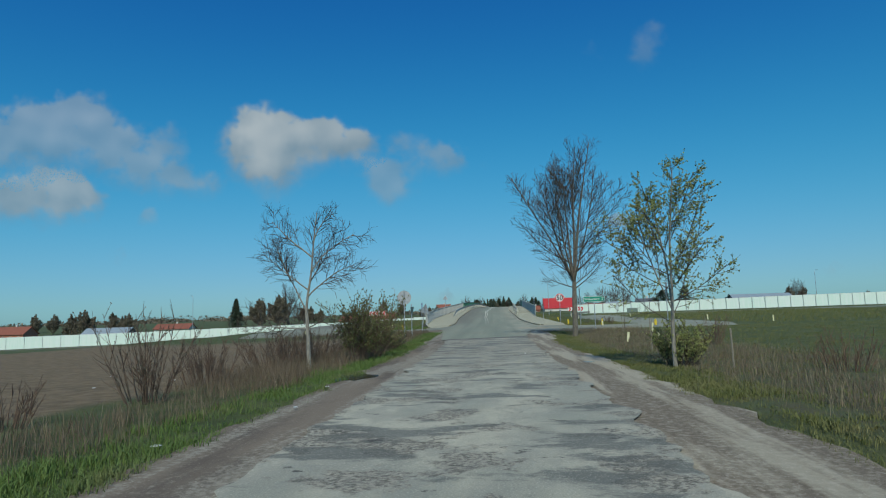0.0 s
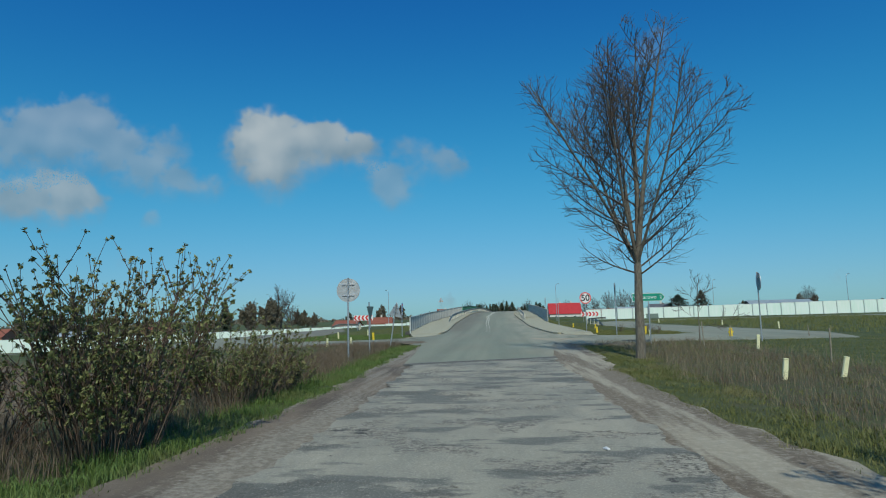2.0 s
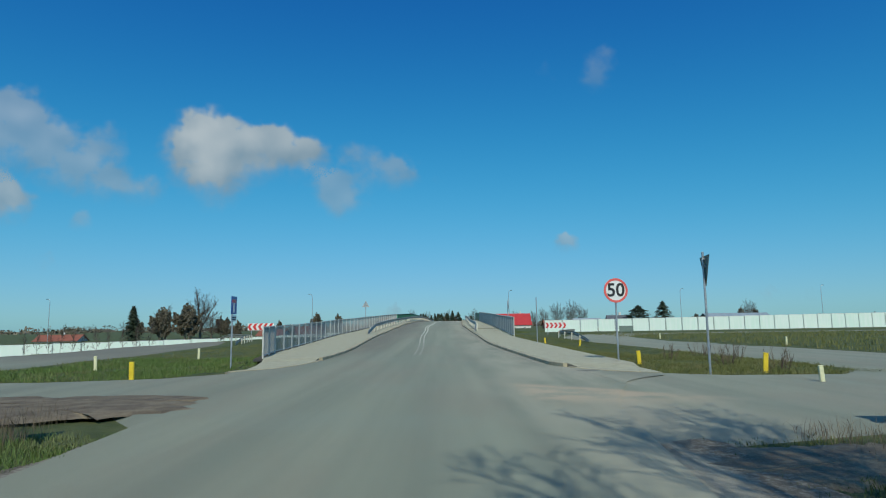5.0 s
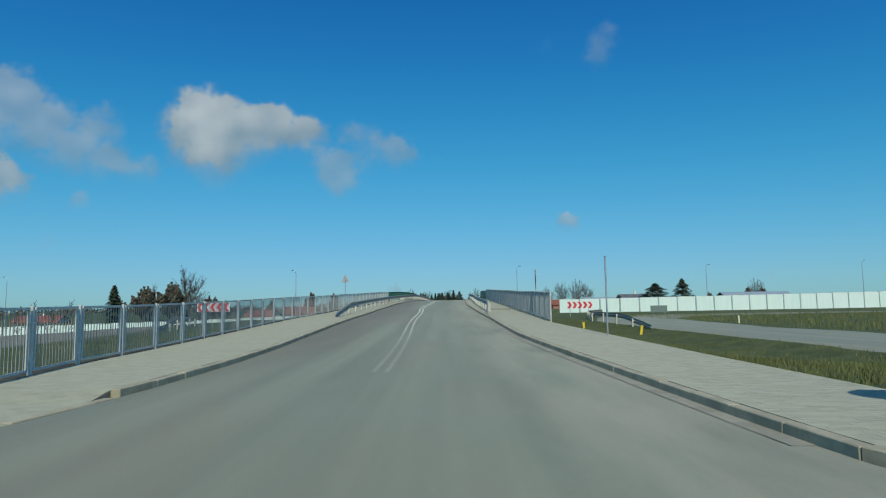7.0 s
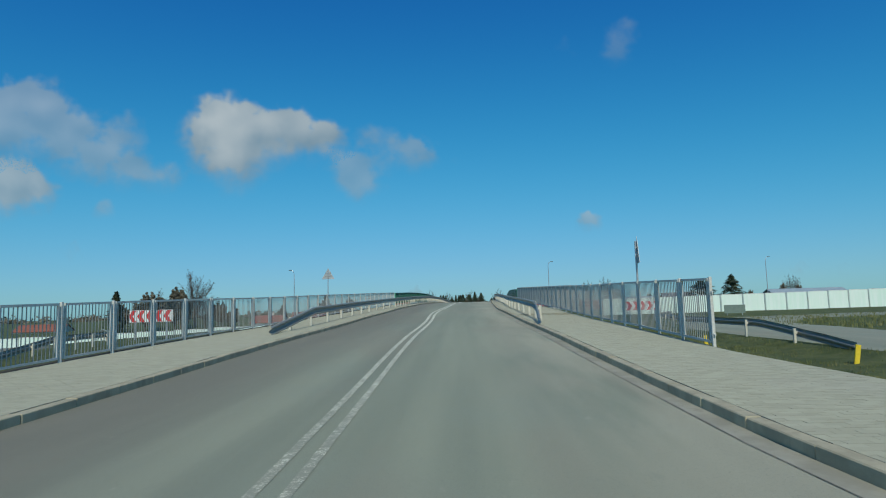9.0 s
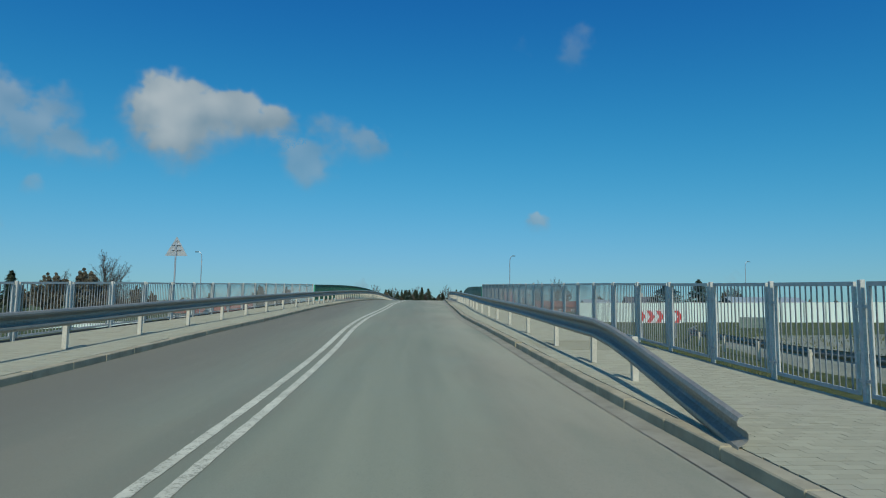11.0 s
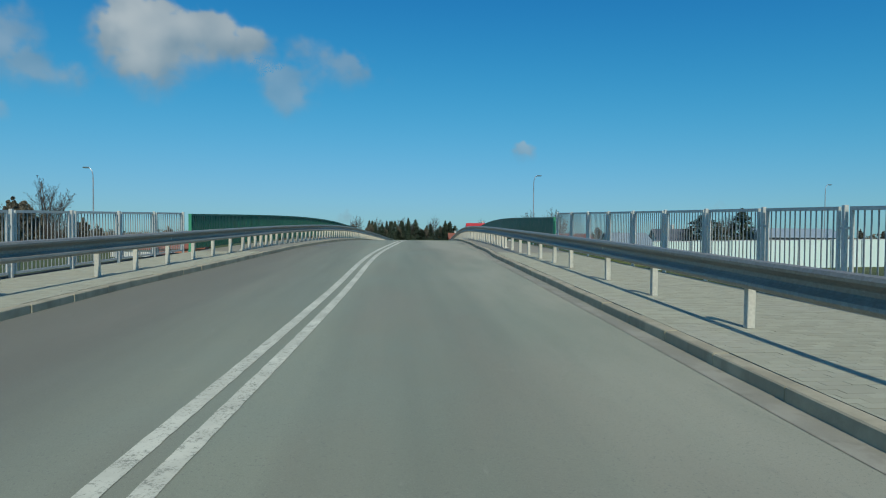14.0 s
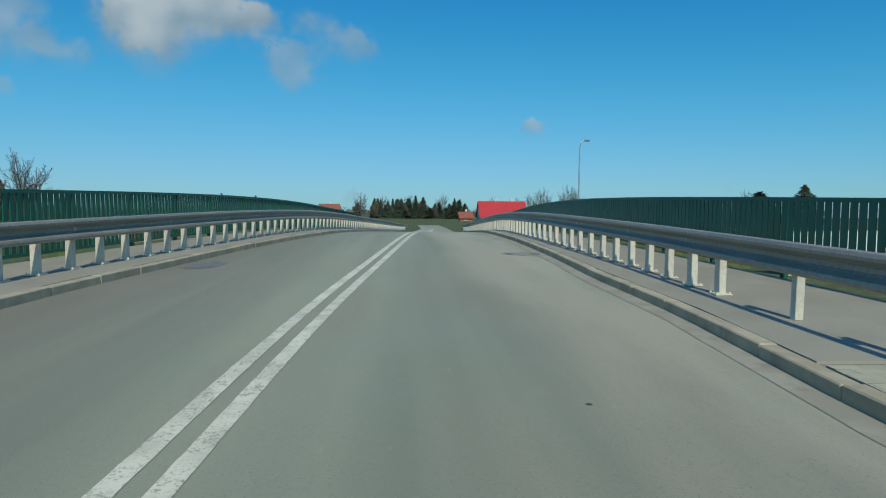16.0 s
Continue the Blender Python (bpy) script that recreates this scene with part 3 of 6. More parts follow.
def poly_road(name, rows, lift, material, label, cols=8):
    """A side road: rows of left edge, right edge on the land."""
    v, f = [], []
    rows2 = []
    for (a, b), (c, d) in zip(rows, rows[1:]):
        k = max(1, round((Vector(c) - Vector(a)).length / 0.8))
        rows2 += [(Vector(a).lerp(c, i / k), Vector(b).lerp(d, i / k)) for i in range(k)]
    rows2.append((Vector(rows[-1][0]), Vector(rows[-1][1])))
    for a, b in rows2:
        away = (b - a).normalized() * 0.7
        for k in range(-1, cols + 2):
            p = a - away if k < 0 else b + away if k > cols else a.lerp(b, k / cols)
            low = max(land(p.x, p.y), 0.06 if p.y < 70 and abs(p.x) < 22 else -9)
            v.append((p.x, p.y, land(p.x, p.y) - 0.06 if k in (-1, cols + 1) else low + lift))
    n = cols + 3
    for i in range(len(rows2) - 1):
        for k in range(cols + 2):
            q = i * n + k
            f.append((q, q + 1, q + n + 1, q + n))
    return tagged(new(name, mesh_of(name, v, f, material, True)), label, "road", "", "structure")


poly_road("road_side_right", [((4.4, 54.6), (2.6, 42.5)), ((5.2, 53.6), (5.0, 43.6)), ((6.6, 52.5), (7.5, 44.4)), ((7.5, 52.0), (8.7, 44.7)), ((8.5, 51.35), (10.0, 44.9)), ((11.5, 51.2), (13, 44.5)), ((13.3, 53.2), (18, 44.6)),
                              ((13.6, 57.5), (19.6, 50)), ((13.4, 68), (19.3, 64)), ((13.4, 84), (19.0, 82)), ((14.3, 100), (20.2, 96)), ((17.5, 112), (22.6, 106)),
                              ((25, 121), (28.5, 114.5)), ((42, 126), (44, 119.5)), ((90, 128), (90, 121.5)), ((200, 128), (200, 121.5))], 0.04, "asphalt",
          "grey asphalt service road curving away behind grass")
poly_road("road_side_left", [((-2.2, 42), (-3.1, 59)), ((-3.0, 45.0), (-3.5, 57.3)), ((-4.4, 46.8), (-4.3, 54.6)), ((-6.2, 47.2), (-6.2, 52.4)), ((-9, 46.9), (-9, 51.6)), ((-13, 44.5), (-12.4, 51.8)), ((-18, 44), (-14, 54)),
                             ((-21, 54), (-14.6, 58.5)), ((-22, 70), (-15.4, 70)), ((-24, 86), (-17, 84)), ((-28.5, 100), (-21, 98)), ((-40, 111), (-33, 104)),
                             ((-70, 117), (-68, 110)), ((-150, 117), (-150, 110))], 0.04, "asphalt", "grey asphalt service road curving away past rough grass")
# dirt spill on the junction corner
for cx, cy, rx, ry, rim, top, who in ((-5.6, 46.6, 3.2, 1.8, 0.085, 0.126, "brown dirt patch beside the junction"), (5.4, 42.0, 2.0, 1.0, -0.01, 0.055, "brown dirt patch on the junction corner")):
    pv = []
    for k in (0.0, 0.4, 0.7, 0.88, 1.0):
        for a in [2 * math.pi * i / 90 for i in range(90)]:
            wx, wy = (1 + 0.4 * noise.fractal((math.cos(a) * 2, math.sin(a) * 2, cx + q), 0.8, 2.0, 4) for q in (0, 7))
            x, y = cx + rx * k * math.cos(a) * wx, cy + ry * k * math.sin(a) * wy
            pv.append((x, y, rim if k == 1.0 else top + 0.03 * (1 - k) + 0.012 * noise.noise((x * 3, y * 3, 1.0))))
    pf = [(r * 90 + i, r * 90 + (i + 1) % 90, (r + 1) * 90 + (i + 1) % 90, (r + 1) * 90 + i) for r in range(4) for i in range(90)]
    tagged(new("dirt_patch", mesh_of("dirt_patch", pv, pf, "spill", True)), who, "dirt", "", "stuff")

# ---- double centre line ----
DRIFT = [(60, 0.06), (66, 0.06), (71, 0.0), (88, 0.05), (93.5, 0.09), (98, 0.09), (104, 0.03), (109, 0.02), (116, 0.06), (121, -0.02), (125, -0.05), (130, -0.04)]
for side in (-0.123, 0.123):
    ys = span(62, 230, 0.12)
    v, f = [], []
    for y in ys:
        x, w = sum(lin(y + k, MID) + lin(y + k, DRIFT) for k in (-5, -4, -3, -2, -1, 0, 1, 2, 3, 4, 5)) / 11 + side, 0.046 + 0.016 * smooth(75, 100, y)
        for dx in (-w, w):
            v.append((x + dx + 0.009 * noise.noise((y * 7, dx * 50, 0)), y, road(y) + 0.0225))
    f = [(2 * i, 2 * i + 1, 2 * i + 3, 2 * i + 2) for i in range(len(ys) - 1)]
    tagged(new("centre_line", mesh_of("centre_line", v, f, "line")), "worn white solid centre line painted on asphalt", "road marking", "double centre line", "structure")

# damp stains along the kerbs on the bridge
for cx, cy, rx, ry, seed in ((4.1, 134.0, 0.42, 0.32, 1), (-2.0, 131.7, 0.3, 0.6, 3), (5.45, 53.15, 0.34, 0.13, 4)):
    n = 36
    v = [(cx + rx * k * math.cos(a) * (1 + 0.3 * noise.noise((2 * math.cos(a), 2 * math.sin(a), seed))), cy + ry * k * math.sin(a) * (1 + 0.3 * noise.noise((3 * math.cos(a), 3 * math.sin(a), seed + 5))), 0.0)
         for k in (0.62, 1.0) for a in [2 * math.pi * i / n for i in range(n)]]
    v = [(x, y, road(y) + 0.0238) for x, y, z in v]
    f = [(i, (i + 1) % n, n + (i + 1) % n, n + i) for i in range(n)]
    if seed > 1:
        f.append(tuple(range(n)))
    tagged(new("stain", mesh_of("stain", v, f, "damp")), "dark damp stain on grey asphalt beside the kerb", "stain", "", "stuff")

# ---- kerbs, stone by stone ----
KERB_TOP = 0.13


def ktop(y, sign):
    """Height of the kerb over the road: flush at the junction, full on the slope."""
    return 0.02 + (KERB_TOP - 0.02) * (smooth(58.9, 59.6, y) if sign < 0 else smooth(54.0, 54.75, y))




def kerb_row(name, pts, ys, sign, label):
    holder = empty(name, Matrix(), label, "kerb", "", "structure")
    full = 59.4 if sign < 0 else 54.6
    stone = box(0, 0, 0, 0.15, 0.994, 0.30, 0.011)
    me = bpy.data.meshes.new("kerb_stone")
    stone.to_mesh(me)
    stone.free()
    me.materials.append(M["kerb"])
    for i, (a, b) in enumerate(zip(ys, ys[1:])):
        top = KERB_TOP if (a + b) / 2 > full else 0.035
        p, q = (Vector((lin(y, pts), y, road(y) + top)) for y in (a, b))
        d = q - p
        side = Vector((d.y, -d.x, 0)).normalized() * sign
        mid = (p + q) / 2 + side * 0.075 + Vector((0, 0, -0.15))
        mid += Vector((0.006 * math.sin(i * 5.1), 0, 0.004 * math.sin(i * 3.7)))
        if (sign > 0 and (94.96 < mid.y < 95.12 or 54.45 < mid.y < 54.62)) or (sign < 0 and 59.3 < mid.y < 59.45):
            continue
        m = Matrix.Translation(mid) @ d.to_track_quat("Y", "Z").to_matrix().to_4x4() @ pose(0, 0, 0, 0, 0, 0.35 * math.sin(i * 2.3))
        ob = new("kerb_stone", me)
        ob.matrix_basis = m @ Matrix.Diagonal((1, d.length, 1, 1))
        ob.parent = holder
    return holder


kerb_row("kerb_left", KERB_L, [54.2, 54.85, 55.7, 56.6, 57.5, 58.4, 59.3, 59.45] + span(60.45, 170.45, 1.0), -1, "grey concrete kerb of separate stones beside the asphalt")
kerb_row("kerb_right", KERB_R, [52.25, 53.0, 53.8, 54.42, 54.65] + span(55.5, 94.5, 1.0) + [94.94, 95.12] + span(95.5, 170.5, 1.0), 1, "grey concrete kerb of separate stones with dusty gutter")
# gutter strip beside the right kerb
v, f = [], []
ys = span(56, 170, 1.0)
for y in ys:
    x = lin(y, KERB_R)
    v += [(x - 0.23 - 0.02 * noise.noise((y * 0.8, 3.0, 0.0)), y, road(y) + 0.0226), (x, y, road(y) + 0.0226)]
f = [(2 * i, 2 * i + 1, 2 * i + 3, 2 * i + 2) for i in range(len(ys) - 1)]
tagged(new("gutter", mesh_of("gutter", v, f, "gutter")), "dusty concrete gutter strip along the kerb", "gutter", "", "structure")


# dark joint between gutter and asphalt
v = [(lin(y, KERB_R) - 0.235 + dx * max(0.0, 0.004 + 0.006 * noise.noise((1.0, y * 0.9, 2.0))) + 0.012 * noise.noise((0.0, y * 1.7, 5.0)), y, road(y) + 0.0262) for y in ys[:42] for dx in (-1, 1)]
f = f[:41]
tagged(new("gutter_joint", mesh_of("gutter_joint", v, f, "joint")), "dark open joint between gutter and asphalt", "joint", "", "structure")


# ---- sidewalks ----
def walk_bed(name, inner, outer, y0, y1, label, mat_name, lift):
    ys = span(y0, y1, 0.5)
    v, f = [], []
    for y in ys:
        a, b = inner(y), outer(y)
        z = road(y) + lift + ktop(y, a) - KERB_TOP
        v += [(a, y, z), (b, y, z), (b, y, z - 0.35), (a, y, z - 0.35)]
    for i in range(len(ys) - 1):
        a, c = 4 * i, 4 * i + 4
        f += [(a, c, c + 1, a + 1) if inner(60) > 0 else (a, a + 1, c + 1, c), (a + 1, c + 1, c + 2, a + 2), (a, a + 3, c + 3, c)]
    f += [(0, 1, 2, 3), (len(v) - 4, len(v) - 1, len(v) - 2, len(v) - 3)]
    me = mesh_of(name, v, f, mat_name)
    bm = bmesh.new()
    bm.from_mesh(me)
    bmesh.ops.recalc_face_normals(bm, faces=bm.faces)
    bm.to_mesh(me)
    bm.free()
    return tagged(new(name, me), label, "sidewalk", "", "structure")


def inset(y, pts, sign):
    slope = lin(y + 0.3, pts) - lin(y - 0.3, pts)
    return lin(y, pts) + sign * 0.158 * math.hypot(1.0, slope / 0.6)


IN_L = lambda y: inset(y, KERB_L, -1)
IN_R = lambda y: inset(y, KERB_R, 1)
OUT_L, OUT_R = (lambda y: lin(y, WALK_L)), (lambda y: lin(y, WALK_R))
pave_l = walk_bed("pavement_left", IN_L, OUT_L, 54.4, 125, "grey concrete block sidewalk rising to the bridge", "joint", KERB_TOP - 0.022)
pave_r = walk_bed("pavement_right", IN_R, OUT_R, 52.1, 125, "grey concrete block sidewalk rising to the bridge", "joint", KERB_TOP - 0.022)
walk_bed("pavement_bridge_left", IN_L, OUT_L, 125, 172, "smooth beige resin sidewalk on the bridge deck", "resin", KERB_TOP)
walk_bed("pavement_bridge_right", IN_R, OUT_R, 125, 172, "smooth beige resin sidewalk on the bridge deck", "resin", KERB_TOP)

# dark strip between the left sidewalk and the grass
ys = span(59.0, 124.0, 0.4)
v, f = [], []
for y in ys:
    for k, (dx, dz) in enumerate(((0.0, -0.01), (0.12, 0.012), (0.3, 0.0), (0.5, -0.16))):
        wob = 0.09 * noise.noise((y * 1.6, k * 3.0, 1.0)) * (k > 0)
        v.append((lin(y, WALK_L) - dx - wob, y, road(y) + ktop(y, -1) + dz + 0.02 * noise.noise((y * 2.3, k * 5.0, 2.0))))
f = [(4 * i + k, 4 * i + k + 1, 4 * i + k + 5, 4 * i + k + 4) for i in range(len(ys) - 1) for k in range(3)]
tagged(new("soil_strip", mesh_of("soil_strip", v, f, "soil", True)), "dark strip along the sidewalk's outer edge", "soil", "", "structure")

# ---- bridge deck ----
deck_path = [Vector((0.5 * (lin(y, WALK_L) + lin(y, WALK_R)), y, road(y))) for y in span(134, 172, 2.0)]
part("bridge_deck", sweep([(-6.3, -0.04), (-6.3, -0.75), (-5.0, -0.9), (-4.4, -1.5), (4.4, -1.5), (5.0, -0.9), (6.3, -0.75), (6.3, -0.04)], deck_path), "slab")
tagged(bpy.data.objects["bridge_deck"], "pale concrete road bridge deck over the cutting", "bridge", "", "structure")
for yy in (136.5, 152.0, 168.5):
    part("bridge_pier", box(0.5 * (lin(yy, WALK_L) + lin(yy, WALK_R)), yy, -2.3, 9.5, 1.0, 6.0, 0.05), "slab")
    tagged([o for o in bpy.data.objects if o.name.startswith("bridge_pier")][-1], "pale concrete bridge pier", "bridge pier", "bridge piers", "structure")


# ---- guard rails ----
_face = [(-0.012, 0.0), (-0.05, 0.012), (-0.066, 0.045), (-0.06, 0.075), (0.0, 0.112), (0.018, 0.135), (0.018, 0.175), (0.0, 0.198), (-0.06, 0.235), (-0.066, 0.265), (-0.05, 0.298), (-0.012, 0.31)]
W_BEAM = _face + [(s + 0.006, u) for s, u in reversed(_face)]


def guard_rail(path_fn, y0, y1, posts, face, label, drop=0.0, lift=KERB_TOP, beam=0.44, wide_from=1e9):
    """face: 1 where the beam faces +x of its posts, -1 otherwise. drop: length over which the start dives to the ground."""
    rail = empty("guard_rail", Matrix.Translation((path_fn(y0), y0, road(y0))), label, "guard rail", "guard rails")
    inv = rail.matrix_basis.inverted()
    base = (lambda x, y: road(y) + lift) if lift is not None else (lambda x, y: land(x, y))
    path = []
    for y in span(y0, y1, 0.8 if y1 - y0 < 130 else 1.2):
        k = min(1.0, (y - y0) / drop) if drop else 1.0
        x = path_fn(y)
        path.append(inv @ Vector((x + face * 0.11, y, base(x, y) + 0.0 + (beam + 0.06) * k - 0.06)))
    sec = [(s * -face, u) for s, u in W_BEAM]
    part("beam", sweep(sec, path), "rail", rail, "dark weathered W-profile steel beam")
    for w in (0.055, 0.085):
        h = beam + 0.26
        bm = box(0, 0, h / 2, 0.085, w * 1.5, h, 0.006)
        bmesh.ops.create_cube(bm, size=1.0, matrix=Matrix.Translation((face * 0.06, 0, h - 0.13)) @ Matrix.Diagonal((0.05, 0.09, 0.1, 1)))
        if w > 0.06:
            bmesh.ops.create_cube(bm, size=1.0, matrix=Matrix.Translation((0, 0, 0.012)) @ Matrix.Diagonal((0.2, 0.21, 0.018, 1)))
            for sx in (-0.075, 0.075):
                for sy in (-0.082, 0.082):
                    bmesh.ops.create_cone(bm, cap_ends=True, segments=6, radius1=0.014, radius2=0.012, depth=0.022, matrix=Matrix.Translation((sx, sy, 0.03)))
        me = bpy.data.meshes.new("post")
        bm.to_mesh(me)
        bm.free()
        me.materials.append(M["post"])
        if w < 0.06:
            slim = me
        else:
            wide = me
    bolt_bm = bmesh.new()
    bmesh.ops.create_uvsphere(bolt_bm, u_segments=6, v_segments=4, radius=0.016)
    bolt = bpy.data.meshes.new("bolt")
    bolt_bm.to_mesh(bolt)
    bolt_bm.free()
    bolt.materials.append(M["zinc"])
    for i, y in enumerate(posts):
        if y < y0 or y > y1:
            continue
        x = path_fn(y)
        k = min(1.0, (y - y0) / drop) if drop else 1.0
        if k < 0.3:
            continue
        ob = new("post", wide if y >= wide_from else slim)
        ob.matrix_basis = inv @ (Matrix.Translation((x, y, base(x, y) - (1 - k) * beam)) @ pose(0, 0, 0, 0, 0.7 * math.sin(i * 1.7), 2 * math.sin(i * 2.9)))
        ob.parent = rail
        if y < 128:
            for dz in (0.045, 0.265):
                b = new("bolt", bolt)
                b.matrix_basis = inv @ Matrix.Translation((x + face * 0.155, y, base(x, y) + beam * k + dz))
                b.parent = rail
    return rail


GUARD_R = [(86.4, 4.2), (90, 4.54), (100, 4.64), (110, 4.76), (118, 5.1), (126, 5.2), (130, 5.3), (134, 5.3), (139.3, 5.43), (150, 6.0), (195, 9)]
GUARD_L = [(84.7, -4.72), (105, -4.68), (113, -4.45), (118, -4.25), (124, -3.9), (129, -3.58), (132, -3.17), (135.5, -2.75), (141, -2.3), (147, -1.75), (160, -0.65), (195, 2)]
guard_rail(lambda y: lin(y, GUARD_R), 86.4, 195, [89.8, 91.7, 94.33, 97.45, 100.55, 103.5, 106.0, 108.6, 111.6, 114.2, 116.4, 119.0, 120.5, 122.05, 123.6, 124.95, 126.4] + [127.85 + 0.73 * i for i in range(90)],
           -1, "dark grey steel guard rail on pale posts beside the sidewalk", 4.6, wide_from=127)
guard_rail(lambda y: lin(y, GUARD_L), 84.7, 195, [87.3, 90.2, 93.2, 96.2, 99.2, 102.2, 105.1, 108.0, 110.9, 113.8, 116.9, 118.35, 119.85, 121.35, 122.75, 124.2] + [125.4 + 0.68 * i for i in range(100)],
           1, "dark grey steel guard rail on pale posts beside the sidewalk", 5.6, wide_from=124.5)
guard_rail(lambda y: lin(y, [(84, 12.9), (100, 13.6), (114, 16.6), (120, 20)]), 84.2, 119, [87.5 + 4.0 * i for i in range(8)], 1, "grey steel guard rail along the service road", 6.5, None)
guard_rail(lambda y: lin(y, [(88, -16.2), (100, -18.6), (112, -27)]), 88, 110, [89 + 2.0 * i for i in range(11)], -1, "grey steel guard rail along the service road", 5.0, None)


# ---- steel railings ----
def railing(name, pts, y0, y1, top, pitch, label, bars_as_parts):
    """Framed panels of upright bars between square posts, stepping up with the slope."""
    thing = empty(name, Matrix.Translation((lin(y0, pts), y0, road(y0))), label, "railing", "steel railings")
    inv = thing.matrix_basis.inverted()
    n = round((y1 - y0) / pitch)
    ys = [y0 + (y1 - y0) * i / n for i in range(n + 1)]
    h0 = KERB_TOP + 0.06
    H = top - h0
    post = bpy.data.meshes.new("post")
    bm = box(0, 0, (H + 0.1) / 2, 0.06, 0.06, H + 0.1, 0.006)
    for dz in (0.25, H - 0.2):
        bmesh.ops.create_cube(bm, size=1.0, matrix=Matrix.Translation((0.0, 0.0, dz)) @ Matrix.Diagonal((0.03, 0.17, 0.035, 1)))
    bm.to_mesh(post)
    bm.free()
    post.materials.append(M["fence"])
    bar = bpy.data.meshes.new("bar")
    bm = box(0, 0, (H - 0.04) / 2, 0.014, 0.014, H - 0.04)
    bm.to_mesh(bar)
    bm.free()
    bar.materials.append(M["fence_bar"])
    rest = bmesh.new()
    for i, y in enumerate(ys):
        ob = new("post", post)
        ob.matrix_basis = inv @ (Matrix.Translation((lin(y, pts), y, road(y) + h0 - 0.08)) @ pose(0, 0, 0, 0, 0.4 * math.sin(i * 3.1), 0))
        ob.parent = thing
    for i, (a, b) in enumerate(zip(ys, ys[1:])):
        a, b = a + 0.1, b - 0.1
        za, zb = road(a) + h0, road(b) + h0
        xa, xb = lin(a, pts), lin(b, pts)
        bm = bmesh.new()
        for u0, u1, v0, v1 in ((0, 1, 0.0, 0.045), (0, 1, H - 0.05, H), (0, 0.022, 0.045, H - 0.05), (0.978, 1, 0.045, H - 0.05)):
            vs = []
            for dx in (-0.02, 0.02):
                for u, w in ((u0, v0), (u1, v0), (u1, v1), (u0, v1)):
                    vs.append(bm.verts.new(inv @ Vector((xa + (xb - xa) * u + dx, a + (b - a) * u, za + (zb - za) * u + w))))
            for q in ((0, 1, 2, 3), (7, 6, 5, 4), (0, 4, 5, 1), (1, 5, 6, 2), (2, 6, 7, 3), (3, 7, 4, 0)):
                bm.faces.new([vs[k] for k in q])
        count = 13
        spots = [((k + 1) / (count + 1)) for k in range(count)]
        if i >= bars_as_parts:
            for u in spots:
                x, y, z = xa + (xb - xa) * u, a + (b - a) * u, za + (zb - za) * u
                bmesh.ops.create_cube(rest, size=1.0, matrix=Matrix.Translation(inv @ Vector((x, y, z + H / 2))) @ Matrix.Diagonal((0.014, 0.014, H - 0.06, 1)))
        bmesh.ops.recalc_face_normals(bm, faces=bm.faces)
        pan = part("panel", bm, "fence", thing)
        if i < bars_as_parts:
            for u in spots:
                ob = new("bar", bar)
                ob.matrix_basis = inv @ Matrix.Translation((xa + (xb - xa) * u, a + (b - a) * u, za + (zb - za) * u + 0.02))
                ob.parent = pan
    tagged(part("bar_run", rest, "fence_bar", thing), kind="stuff")
    return thing


railing("railing", [(a, b - 0.02) for a, b in WALK_L], 59.5, 124.1, 1.33, 1.845, "grey galvanised bar railing at the sidewalk's edge", 22)
railing("railing", [(a, b + 0.02) for a, b in WALK_R], 77.8, 126.9, 1.46, 1.75, "grey galvanised bar railing at the sidewalk's edge", 22)


# ---- green barriers on the bridge ----
def barrier(pts, y0, y1, label, deep):
    thing = empty("bridge_barrier", Matrix.Translation((lin(y0, pts), y0, road(y0))), label, "barrier", "bridge barriers")
    inv = thing.matrix_basis.inverted()
    H, pitch = 1.16, 0.15
    slat = bpy.data.meshes.new("slat")
    bm = box(0, 0, 0.12 + (H - 0.12) / 2, deep, 0.114, H - 0.14)
    bm.to_mesh(slat)
    bm.free()
    slat.materials.append(M["green"])
    for i, y in enumerate(span(y0 + 0.2, y1, pitch)[:290]):
        ob = new("slat", slat)
        ob.matrix_basis = inv @ Matrix.Translation((lin(y, pts), y, road(y) + KERB_TOP))
        ob.parent = thing
    path = [inv @ Vector((lin(y, pts), y, road(y) + KERB_TOP)) for y in span(y0, y1, 1.0)]
    for u in (0.08, H - 0.05):
        part("rail", sweep([(-0.035, u), (0.035, u), (0.035, u + 0.06), (-0.035, u + 0.06)], path), "green", thing)
    out = 0.06 if y0 > 0 and pts[0][1] > 0 else -0.06
    for i, y in enumerate(span(y0, y1, 2.0)):
        part("post", box(0, 0, H / 2, 0.09, 0.08, H + 0.02, 0.008), "green_frame" if i == 0 else "green", thing, "", inv @ Matrix.Translation((lin(y, pts) + out * (i > 0), y, road(y) + KERB_TOP)))
    return thing


barrier(WALK_L, 124.6, 166, "dark green slatted barrier on the bridge edge", 0.026)
barrier(WALK_R, 127.3, 166, "dark green slatted barrier on the bridge edge", 0.017)


